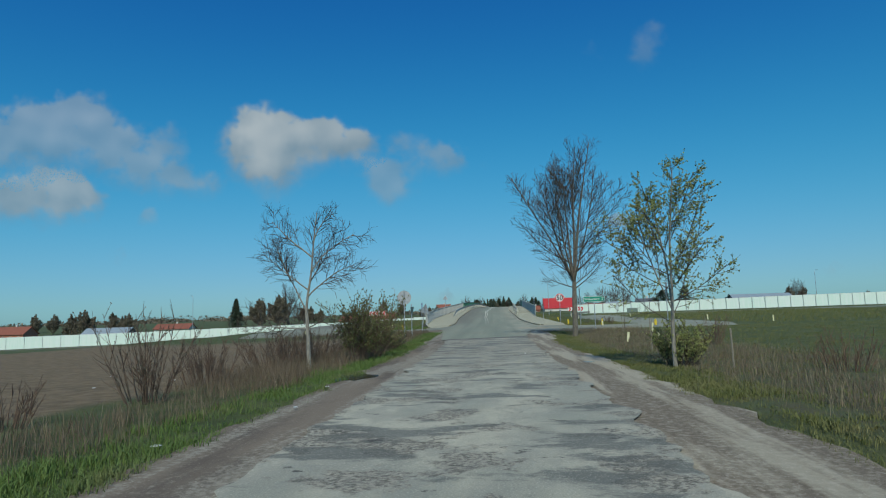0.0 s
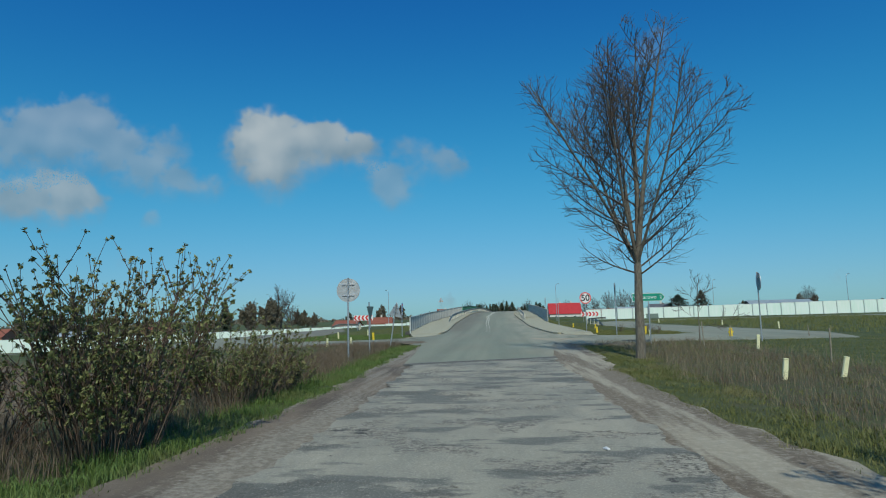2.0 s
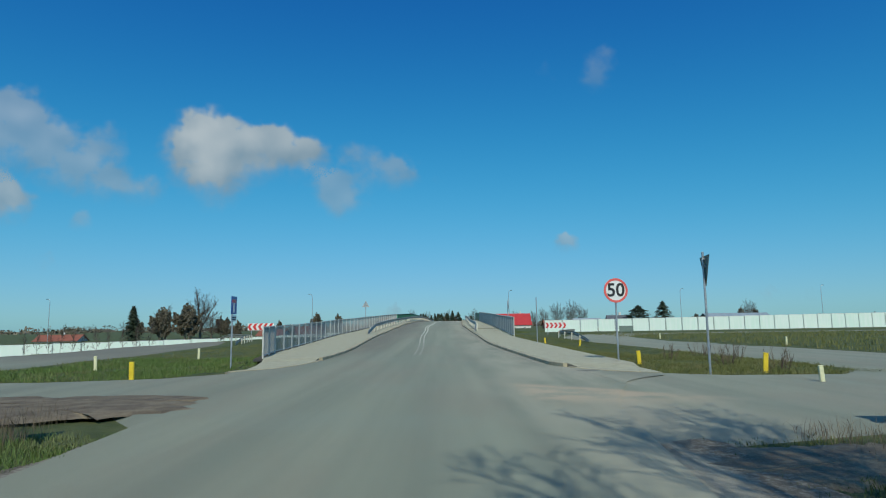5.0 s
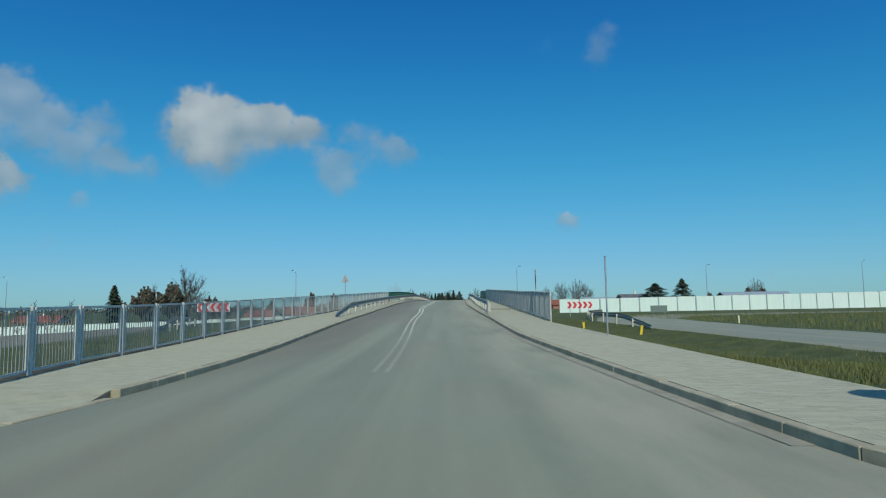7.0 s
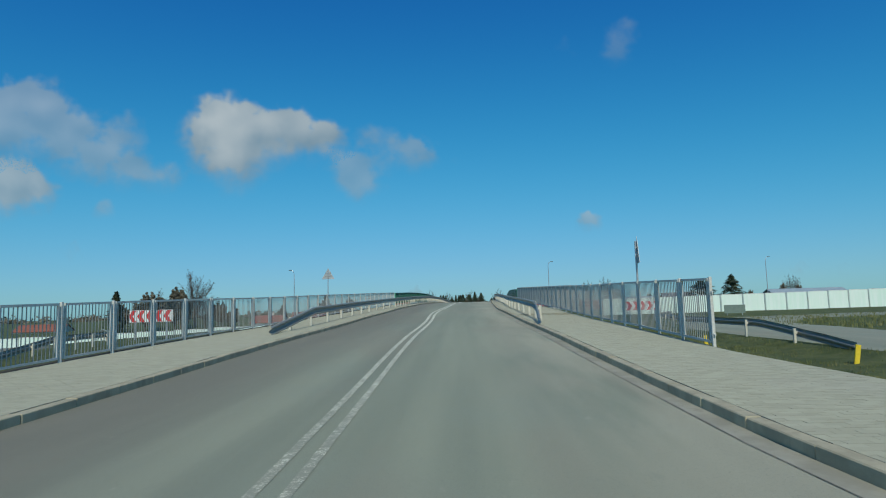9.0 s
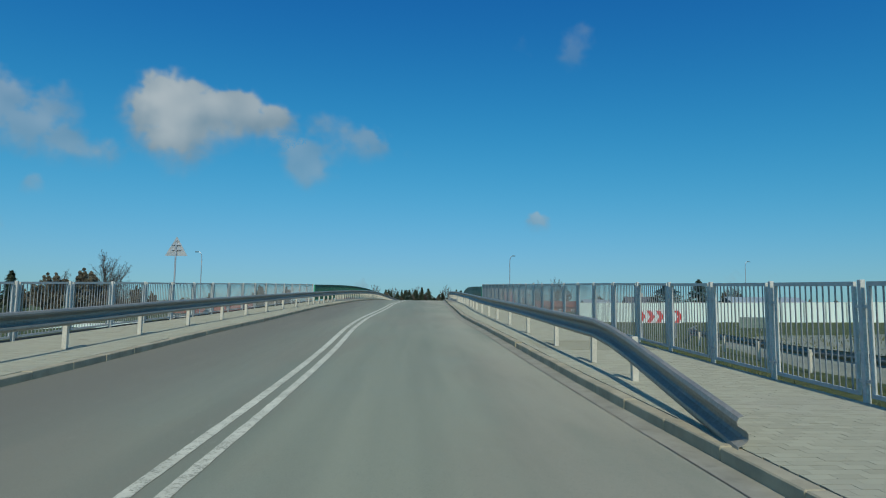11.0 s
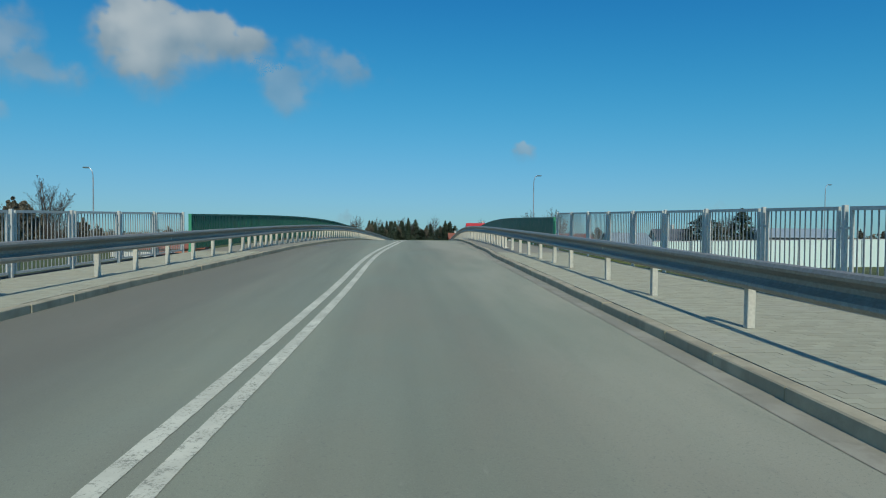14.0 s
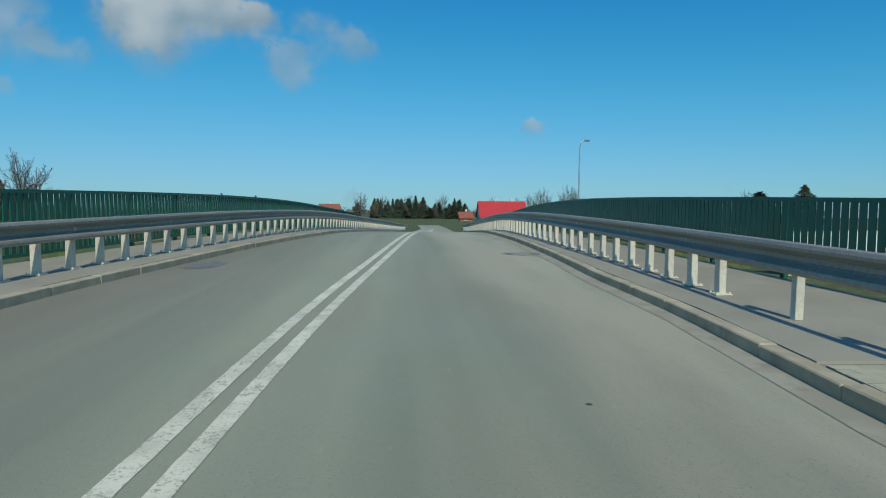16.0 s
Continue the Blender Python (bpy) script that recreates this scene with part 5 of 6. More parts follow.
def shrub(name, x, y, seed, h, w, stems, label, twig="red_twig", leaf=None, leaf_size=0.03, leaves=0, lean=0.45, depth=1.0):
    rng = random.Random(seed)
    thing = empty(name, pose(x, y, land(x, y)), label, "shrub", "roadside shrubs")
    wood, tips = Tubes(), []
    for i in range(stems):
        a, k = rng.uniform(0, 2 * math.pi), math.sqrt(rng.random())
        p = Vector((math.cos(a) * k * w * 0.55, math.sin(a) * k * w * 0.55 * depth, -0.05))
        s = shoot(rng, p, Vector((math.cos(a) * lean * k, math.sin(a) * lean * k, 1)), h * rng.uniform(0.5, 1.08), Vector((0, 0, -0.1)), 0.07, 6)
        wood.add(s, 0.011, 0.004, 3)
        for _ in range(int(4 + 3 * h)):
            q, d = along(s, rng.uniform(0.2, 0.97))
            side = d.cross(Vector((rng.uniform(-1, 1), rng.uniform(-1, 1), rng.uniform(-1, 1)))).normalized()
            t = shoot(rng, q, d + side * 0.7, h * rng.uniform(0.1, 0.28), Vector((0, 0, 0.3)), 0.12, 3)
            wood.add(t, 0.006, 0.003, 3)
            tips += t[1:]
        tips += s[3:]
    stemmy = part("thicket", wood.mesh("thicket", twig), None, thing)
    if leaf:
        part("foliage", leaf_mesh("foliage", rng, [rng.choice(tips) for _ in range(leaves)], leaf_size, leaf, 2), None, thing)
    return thing


shrub("shrub", -3.35, 20.4, 3, 2.15, 1.0, 85, "bushy roadside shrub with arching stems and dull green leaves", "red_twig", "leaf_bush", 0.024, 12000, 0.45, 1.1)
shrub("shrub", -3.8, 24.6, 4, 1.6, 1.3, 70, "bushy roadside shrub with small dull green leaves", "red_twig", "leaf_bush", 0.026, 7000, 0.6, 1.2)
shrub("shrub", -3.9, 26.2, 6, 0.85, 1.4, 60, "low leafy shrub at the field's edge", "twig", "leaf_bush", 0.035, 1500, 0.7, 1.4)
shrub("shrub", -4.6, 28.8, 9, 0.8, 1.4, 50, "low leafy shrub at the field's edge", "red_twig", "leaf_bush", 0.03, 600, 0.7, 1.4)
shrub("shrub", -5.1, 10.3, 7, 1.6, 0.6, 34, "thin reddish leafless shrub at the field's edge", "red_twig", "leaf_brown", 0.02, 350)
shrub("shrub", -5.6, 13.6, 8, 1.1, 0.9, 50, "thin reddish leafless shrub at the field's edge", "red_twig", None)
shrub("shrub", -5.6, 7.8, 10, 0.7, 0.5, 22, "thin reddish leafless shrub at the field's edge", "red_twig", None)
shrub("shrub", -5.4, 17.8, 12, 1.15, 1.5, 80, "brown leafless thicket round a small tree", "red_twig", "leaf_brown", 0.02, 500, 0.5, 1.5)
shrub("shrub", -5.2, 20.0, 13, 1.2, 1.5, 80, "brown leafless thicket round a small tree", "red_twig", "leaf_brown", 0.02, 500, 0.5, 1.5)
shrub("shrub", 5.6, 15.3, 14, 1.1, 0.65, 60, "olive-green bush at the foot of a young tree", "twig", "leaf_young", 0.023, 6500, 0.5)
shrub("shrub", 9.4, 24.0, 15, 1.3, 0.5, 26, "thin dark leafless shrub among dry grass", "red_twig", None)
shrub("shrub", 8.2, 13.2, 16, 0.9, 0.8, 30, "thin dark leafless shrub among dry grass", "red_twig", None)
for i, (x, y) in enumerate(((10.5, 55.5), (11.6, 57.5), (9.9, 59), (12.2, 61.5), (11.0, 53.5))):
    shrub("shrub", x, y, 30 + i, 0.7, 0.5, 14, "thin dry weed clump in short grass", "weed", "leaf_brown", 0.02, 50)


def blades(name, n, seed, xr, yr, h, width, material, label, lean=0.35, weight=None, cat="grass", kinks=1):
    """Loose blades or stalks scattered over a stretch of ground, as one mesh."""
    rng = np.random.default_rng(seed)
    pts = []
    while len(pts) < n:
        y = rng.uniform(*yr)
        a, b = (xr(y) if callable(xr) else xr)
        x = rng.uniform(a, b)
        c = noise.noise((x * 0.55, y * 0.55, seed)) * 0.5 + noise.noise((x * 2.1, y * 2.1, seed)) * 0.5
        if rng.random() < 0.45 + 1.2 * c:
            pts.append((x, y, land(x, y) - 0.01, 0.7 + 0.9 * max(0.0, c + 0.25)))
    P = np.array(pts)
    hh = rng.uniform(h[0], h[1], n) * P[:, 3]
    ang, tilt = rng.uniform(0, 2 * np.pi, n), rng.uniform(0, lean, n)
    ta = rng.uniform(0, 2 * np.pi, n)
    w = width * rng.uniform(0.6, 1.4, n)
    side = np.stack([np.cos(ang) * w, np.sin(ang) * w, np.zeros(n)], 1)
    base = P[:, :3]
    mid = base + np.stack([np.cos(ta) * tilt * hh * 0.25, np.sin(ta) * tilt * hh * 0.25, hh * 0.55], 1)
    tip = base + np.stack([np.cos(ta) * tilt * hh, np.sin(ta) * tilt * hh, hh * (1 - 0.25 * tilt)], 1)
    verts = np.stack([base - side, base + side, mid + side * 0.7, mid - side * 0.7, tip], 1).reshape(-1, 3)
    o = np.arange(n) * 5
    me = bpy.data.meshes.new(name)
    quads = np.stack([o, o + 1, o + 2, o + 3], 1)
    tris = np.stack([o + 3, o + 2, o + 4], 1)
    me.vertices.add(len(verts))
    me.vertices.foreach_set("co", verts.astype(np.float32).ravel())
    loops = np.concatenate([np.concatenate([quads, tris], 1).ravel()]).astype(np.int32)
    me.loops.add(len(loops))
    me.loops.foreach_set("vertex_index", loops)
    me.polygons.add(2 * n)
    starts = np.stack([np.arange(n) * 7, np.arange(n) * 7 + 4], 1).ravel().astype(np.int32)
    me.polygons.foreach_set("loop_start", starts)
    me.update(calc_edges=True)
    me.materials.append(M[material])
    return tagged(new(name, me), label, cat, "", "stuff")


edge_l = lambda y: -2.2 - 0.5 * smooth(24, 40, y) + 0.3 * noise.noise((y * 1.3, 1.0, 0.0)) + 0.22 * noise.noise((y * 4.7, 2.0, 0.0))
edge_r = lambda y: 4.0 - 0.35 * smooth(17, 23, y) + 0.65 * smooth(27, 36, y) + 0.3 * noise.noise((y * 1.3, 9.0, 0.0)) + 0.22 * noise.noise((y * 4.7, 3.0, 0.0))
blades("verge_grass", 60000, 1, lambda y: (edge_l(y) - 1.25, edge_l(y)), (-3, 44), (0.04, 0.17), 0.0045, "grass", "green grass along the field side of the road", 1.3)
blades("verge_grass", 56000, 2, lambda y: (edge_r(y), edge_r(y) + 1.7), (-2, 44), (0.025, 0.1), 0.0045, "field", "green grass along the road's edge", 1.3)
blades("dry_weeds", 24000, 3, lambda y: (edge_l(y) - 3.6, edge_l(y) - 1.0), (12, 44), (0.1, 0.5), 0.003, "weed", "brown dry weeds at the edge of the ploughed field", 0.9, cat="weeds")
blades("dry_weeds", 5000, 21, lambda y: (edge_l(y) - 2.6, edge_l(y) - 0.9), (-1, 13), (0.08, 0.36), 0.0028, "weed", "brown dry weeds at the edge of the ploughed field", 0.9, cat="weeds")
blades("dry_stalks", 1300, 4, lambda y: (edge_l(y) - 2.6, edge_l(y) - 0.8), (0, 42), (0.15, 0.45), 0.003, "straw", "pale dry stalks among roadside weeds", 0.9, cat="weeds")
blades("dry_stalks", 7000, 5, lambda y: (edge_r(y) + 1.0, edge_r(y) + 6.5), (4, 44), (0.12, 0.5), 0.0024, "straw", "pale dry stalks in the roadside ditch", 0.9, cat="weeds")
blades("dry_weeds", 22000, 6, lambda y: (edge_r(y) + 1.4, edge_r(y) + 6.0), (4, 44), (0.06, 0.26), 0.003, "weed", "brown dry weeds in the roadside ditch", 1.0, cat="weeds")
blades("meadow_grass", 70000, 7, (5.6, 34), (3, 45), (0.03, 0.1), 0.008, "field", "green meadow grass beyond the ditch", 0.9)
blades("embankment_grass", 30000, 8, lambda y: (lin(y, WALK_R) + 0.1, 13.2), (52, 128), (0.03, 0.10), 0.008, "field", "short rough grass on the embankment")
blades("embankment_grass", 30000, 9, lambda y: (-14.6, lin(y, WALK_L) - 0.12), (52, 124), (0.03, 0.10), 0.008, "field", "short rough grass on the embankment")
blades("meadow_grass", 22000, 10, (20.5, 60), (46, 122), (0.1, 0.28), 0.02, "field", "green meadow grass before the noise wall")
blades("verge_grass", 26000, 12, lambda y: (-13.5, lin(y, [(50, -7.5), (52.5, -6.8), (54.4, -5.4), (57, -5.3), (64, -6.5)])), (52.6, 64), (0.05, 0.19), 0.006, "grass", "rough green grass at the junction corner", 1.0)
blades("verge_grass", 26000, 13, lambda y: (lin(y, [(51, 7.9), (52.4, 7.5), (66, 7.15)]), 13.0), (51.6, 66), (0.05, 0.17), 0.006, "field", "rough green grass at the junction corner", 1.0)
blades("dry_weeds", 5000, 11, (-13.5, -4.2), (38, 46), (0.1, 0.4), 0.003, "weed", "brown dry weeds before the junction", 0.9, cat="weeds")


# ---- far trees ----
def spruce(m, seed, h, r, label="dark green spruce with drooping branches"):
    rng = random.Random(seed)
    thing = empty("spruce", m, label, "tree", "far spruces")
    part("trunk", rod((0, 0, -0.5), (0, 0, h * 0.95), 0.16, 7, 0.03), "bark", thing)
    v, f = [], []
    for i in range(1500):
        t = rng.random() ** 0.8
        z = h * (0.05 + 0.95 * t)
        rad = r * (1 - t) ** 0.75 * rng.uniform(0.25, 1.12) * (0.8 + 0.2 * math.sin(z * 5))
        a = rng.uniform(0, 2 * math.pi)
        c = Vector((math.cos(a) * rad, math.sin(a) * rad, z - rad * 0.25))
        d = Vector((math.cos(a), math.sin(a), -0.3 + rng.uniform(-0.3, 0.3)))
        s = Vector((-math.sin(a), math.cos(a), rng.uniform(-0.4, 0.4)))
        k, n = h * 0.055 * rng.uniform(0.6, 1.3), len(v)
        v += [c - d * k, c + s * k * 0.5, c + d * k, c - s * k * 0.5]
        f.append((n, n + 1, n + 2, n + 3))
    part("crown", (v, f), "needle", thing)
    return thing


first = spruce(pose(-115.4, 264.6, land(-115, 264)), 1, 13.5, 4.6)
other = spruce(pose(67, 215, land(67, 215)), 2, 7.9, 5.6)
other.location.z = land(67, 215)
copy_thing(other, pose(60.0, 216, land(60, 216), 0, 0, 70) @ Matrix.Diagonal((1.5, 1.5, 0.86, 1)))
rng = random.Random(77)
for i in range(34):
    x = -12 + 43 * i / 33 + rng.uniform(-1.2, 1.2)
    y = 405 + rng.uniform(-16, 22)
    s = rng.uniform(0.8, 1.2)
    copy_thing(first if i % 2 else other, pose(x, y, land(x, y) - 0.5, 0, 0, 40 * i) @ Matrix.Diagonal((0.62 * s, 0.62 * s, rng.uniform(0.36, 0.8), 1) if i % 2 else (0.85 * s, 0.85 * s, rng.uniform(0.65, 1.35), 1)))

bare = tree("tree", pose(-100, 290, land(-100, 290)), 41, 21.0, 8.5, 0.55, 4.0, 60, "large bare tree far off with a rounded crown", twig_gap=0.6, leaders=6, low_angle=80, fan=0.75, group="far trees", fine=False)
brown = tree("tree", pose(-104, 262, land(-104, 262)), 43, 12.5, 4.2, 0.3, 2.0, 30, "brownish budding tree far off", "leaf_brown", 0.27, 9500, 0.6, leaders=5, low_angle=70, fan=0.6, group="far trees", fine=False)
for x, y, k, src in ((-97, 268, 1.15, brown), (-109, 275, 1.05, brown), (-101, 281, 1.1, brown), (-122, 280, 0.8, brown), (-86, 282, 0.7, brown), (-80, 276, 0.6, brown), (-150, 212, 0.85, brown), (-158, 215, 0.75, brown), (-141, 225, 0.7, brown),
                     (-178, 270, 0.8, brown), (-168, 262, 0.65, brown), (-70, 300, 0.55, brown), (-60, 330, 0.8, brown), (-52, 345, 0.75, brown), (-190, 262, 0.7, brown), (-215, 280, 0.8, brown), (-240, 300, 0.8, brown),
                     (79, 397, 0.78, bare), (84, 470, 0.85, bare), (66, 420, 0.6, bare), (58, 410, 0.5, bare), (50, 440, 0.55, bare), (95, 440, 0.7, bare), (312, 646, 1.2, bare), (320, 650, 1.25, brown), (304, 644, 1.3, brown),
                     (110, 420, 0.6, brown), (45, 430, 0.5, brown), (125, 330, 0.5, brown), (-30, 420, 0.55, brown), (-42, 400, 0.5, brown), (30, 470, 0.6, brown), (5, 440, 0.6, bare), (14, 450, 0.62, brown),
                     (330, 560, 0.7, brown), (360, 570, 0.7, brown), (400, 590, 0.8, brown), (430, 600, 0.7, brown), (-95, 300, 0.75, brown), (-108, 300, 0.7, brown), (-112, 284, 0.7, bare), (-90, 276, 0.55, bare), (-20, 415, 0.62, brown), (-2, 418, 0.6, brown), (10, 425, 0.62, brown), (22, 428, 0.6, bare), (-8, 428, 0.55, bare), (-35, 300, 0.4, brown), (-28, 310, 0.45, brown), (-11, 396, 0.62, brown), (-4, 393, 0.5, brown), (3, 397, 0.56, brown), (9, 392, 0.44, bare), (16, 395, 0.5, brown), (24, 394, 0.52, brown), (-17, 394, 0.56, bare)):
    copy_thing(src, pose(x, y, land(x, y) - 0.3, 0, 0, (x * 37) % 360) @ Matrix.Diagonal((k, k, k, 1)))

# row of staked young trees near the left wall
young = tree("young_tree", pose(-30, 101, land(-30, 101)), 51, 4.0, 0.7, 0.03, 1.3, 8, "thin young tree tied to wooden stakes", twig_gap=0.2, leaders=1, low_angle=45, group="staked young trees", fine=False, gauge=0.022)
for dx in (-0.35, 0.35):
    part("stake", rod((dx, 0.2, -0.2), (dx, 0.2, 1.35), 0.04, 6), "stake", young)
part("tie", rod((-0.35, 0.2, 1.2), (0.35, 0.2, 1.2), 0.03, 5), "stake", young)
for i in range(1, 11):
    x, y = -30 - 1.7 * i, 101 + 0.55 * i
    copy_thing(young, pose(x, y, land(x, y), 0, 0, 47 * i) @ Matrix.Diagonal((1, 1, 0.85 + 0.3 * ((i * 7) % 5) / 5, 1)))

# distant woods along the skyline
rng = random.Random(5)
v, f = [], []
for i in range(420):
    a = radians(rng.uniform(-62, 62))
    dist = rng.uniform(650, 1300)
    if rng.random() < 0.35 and abs(a) < 0.1:
        continue
    cx, cy = dist * math.sin(a), 60 + dist * math.cos(a)
    hh, ww = rng.uniform(4, 11) * dist / 900, rng.uniform(6, 16)
    for _ in range(70):
        u, w = rng.uniform(0, 2 * math.pi), math.sqrt(rng.random())
        z = hh * (1 - w * w * 0.7) * rng.uniform(0.05, 1.0)
        c, k, n = Vector((cx + ww * w * math.cos(u), cy + ww * w * math.sin(u), z - 2)), rng.uniform(0.8, 1.9), len(v)
        d1, d2 = Vector((rng.uniform(-1, 1), rng.uniform(-1, 1), rng.uniform(-1, 1))).normalized() * k, Vector((rng.uniform(-1, 1), rng.uniform(-1, 1), rng.uniform(-1, 1))).normalized() * k
        v += [c - d1, c + d2, c + d1, c - d2]
        f.append((n, n + 1, n + 2, n + 3))
tagged(new("distant_wood", mesh_of("distant_wood", v, f, "leaf_brown")), "low brownish woods along the far skyline", "woods", "", "stuff")


# ---- houses ----
def house(x, y, w, d, base, eave, ridge, turn, roof, wall, label, chimneys=1, windows=3):
    """Ridge along the house's own x."""
    s = empty("house", pose(x, y, base, 0, 0, turn), label, "house", "far houses")
    e, r = eave - base, ridge - base
    part("wall", ([(-w / 2, -d / 2, -1.5), (w / 2, -d / 2, -1.5), (w / 2, d / 2, -1.5), (-w / 2, d / 2, -1.5), (-w / 2, -d / 2, e), (w / 2, -d / 2, e), (w / 2, d / 2, e), (-w / 2, d / 2, e), (-w / 2, 0, r - 0.1), (w / 2, 0, r - 0.1)],
                  [(0, 1, 5, 4), (2, 3, 7, 6), (1, 2, 6, 9, 5), (3, 0, 4, 8, 7)]), wall, s)
    o, t = 0.5, 0.18
    rise = (r - e) / (d / 2)
    lo = e - o * rise
    prof = [(-d / 2 - o, lo), (0, r), (d / 2 + o, lo), (d / 2 + o, lo + t), (0, r + t), (-d / 2 - o, lo + t)]
    rv = [(sx * (w / 2 + o), py, pz) for sx in (-1, 1) for py, pz in prof]
    rf = [(i, (i + 1) % 6, 6 + (i + 1) % 6, 6 + i) for i in range(6)] + [(0, 1, 4, 5), (1, 2, 3, 4), (6, 11, 10, 7), (7, 10, 9, 8)]
    rm = part("roof", (rv, rf), roof, s)
    for k in range(chimneys):
        part("chimney", box((k - (chimneys - 1) / 2) * w * 0.36 + w * 0.05, 0.3, r + 0.35, 0.6, 0.6, 1.3, 0.03), "plaster", rm)
    for k in range(windows):
        wx = (k - (windows - 1) / 2) * w / (windows + 0.3)
        win = part("window", box(wx, -d / 2 - 0.01, e * 0.45, 1.1, 0.06, 1.2), "white", s)
        for q in (-0.27, 0.27):
            part("pane", box(wx + q, -d / 2 - 0.045, e * 0.45, 0.45, 0.02, 1.0), "glass", win)
    return s


house(35.4, 325, 15.4, 11, -1.5, 1.9, 6.8, 0, "roof_red", "plaster", "white house under a steep red metal roof", 2, 3)
house(23.6, 330, 4.2, 5, -1.5, 1.3, 3.1, 0, "roof_tile", "brickish", "small brick-red house behind the bridge", 1, 1)
house(46, 262, 13, 7, -1.0, 1.5, 3.0, 0, "roof_tile", "brickish", "low brick-red outbuilding with a tiled roof", 0, 3)
house(44.5, 216, 7.5, 7, -1.0, 1.1, 3.1, 4, "roof_grey", "plaster", "pale house under a grey sheet roof", 0, 2)
house(55, 219, 6.5, 8, -1.0, 1.3, 3.9, -8, "roof_dark", "plaster", "house under a dark pitched roof", 1, 2)
house(116, 272, 24, 12, -0.5, 2.6, 5.0, 0, "roof_grey", "roof_dark", "long barn under a blue-grey sheet roof", 0, 4)
house(-133, 201, 15, 9, -5.2, -2.8, -0.5, 6, "roof_grey", "roof_dark", "long shed under a pale grey roof", 0, 3)
house(-158, 290, 17, 9, -5.5, -2.6, -0.3, 5, "roof_tile", "plaster", "long house under an orange tiled roof", 1, 4)
house(-41, 230, 8, 7, -2.2, -0.2, 1.7, 8, "roof_tile", "brickish", "small house under an orange tiled roof", 1, 2)
house(-58, 250, 9, 8, -3.0, -1.0, 0.9, -6, "roof_tile", "plaster", "small house under an orange tiled roof", 1, 2)
house(-220, 262, 16, 9, -5.5, -2.5, 0.6, 0, "roof_tile", "brickish", "long brick-red house beyond the wall", 1, 4)
house(-33, 410, 9, 8, -1, 3.2, 6.4, 10, "roof_tile", "brickish", "brick-red house among far trees", 1, 2)

# ---- small things on the ground ----
for x, y, s in ((-1.95, 8.9, 0.045), (-2.6, 6.3, 0.05), (2.0, 20.0, 0.05), (-6.4, 13.5, 0.05), (-7.4, 12.2, 0.04), (-8.8, 14.9, 0.05), (-2.2, 11.5, 0.05)):
    bm = bmesh.new()
    bmesh.ops.create_icosphere(bm, subdivisions=1, radius=1.0)
    for q in bm.verts:
        q.co = Vector((q.co.x * s * 1.4, q.co.y * s * 0.6, max(-0.1, q.co.z) * s * 0.4)) * (1 + 0.25 * math.sin(q.co.x * 9 + x))
    tagged(part("litter", bm, "litter", None, "", pose(x, y, max(road(y), land(x, y)) + 0.012, 0, 0, 50 * x)), "crumpled pale scrap lying on the dirt", "litter", "scraps")
v = [(3.42 + 0.15 * math.cos(a) * (1 + 0.2 * math.sin(3 * a)), 16.0 + 0.07 * math.sin(a), road(15.9) + 0.008) for a in [2 * math.pi * i / 28 for i in range(28)]]
tagged(new("puddle", mesh_of("puddle", v, [tuple(range(28))], "water")), "small puddle reflecting blue sky on the dirt shoulder", "puddle", "", "stuff")

v = [(-2.15 + 0.42 * math.cos(a) * (1 + 0.25 * math.sin(3 * a + 1)), 13.6 + 0.75 * math.sin(a) * (1 + 0.15 * math.sin(5 * a)), road(13.7) - 0.016) for a in [2 * math.pi * i / 48 for i in range(48)]]
tagged(new("puddle", mesh_of("puddle", v, [tuple(range(48))], "water")), "muddy dark puddle between the grass and the broken asphalt", "puddle", "", "stuff")
ys = span(48.6, 53.2, 0.12)
v = [(5.3 + 0.09 * noise.noise((y * 1.1, 2.0, 0.0)) + 0.03 * noise.noise((y * 5.0, 4.0, 0.0)) + dx * (0.006 + 0.004 * noise.noise((y * 3.0, 8.0, 0.0))), y, 0.1325) for y in ys for dx in (-1, 1)]
tagged(new("crack", mesh_of("crack", v, [(2 * i, 2 * i + 1, 2 * i + 3, 2 * i + 2) for i in range(len(ys) - 1)], "rubble")), "thin dark crack across the junction asphalt", "crack", "", "stuff")
for x, y, w, d in ((2.73, 67.45, 0.055, 0.09), (0.83, 117.2, 0.05, 0.03), (0.86, 115.9, 0.025, 0.02), (2.3, 101.6, 0.02, 0.03), (2.6, 124.5, 0.016, 0.02)):
    v = [(x + w * math.cos(a) * (1 + 0.35 * math.sin(2 * a + x)), y + d * math.sin(a) * (1 + 0.3 * math.sin(3 * a + y)), road(y) + 0.0242) for a in [2 * math.pi * i / 20 for i in range(20)]]
    tagged(new("stain", mesh_of("stain", v, [tuple(range(20))], "rubble")), "small dark tar spot on the grey asphalt", "stain", "", "stuff")

# ---- clouds far off ----
EYE = Vector((1.5, 58.05, 1.41))
FWD, RIGHT, UP = Vector((-0.0105, 0.9928, 0.119)), Vector((0.9998, 0.0122, -0.0139)), Vector((0.0152, -0.1188, 0.9928))
FAR, FOCAL = 3000.0, 1061.0


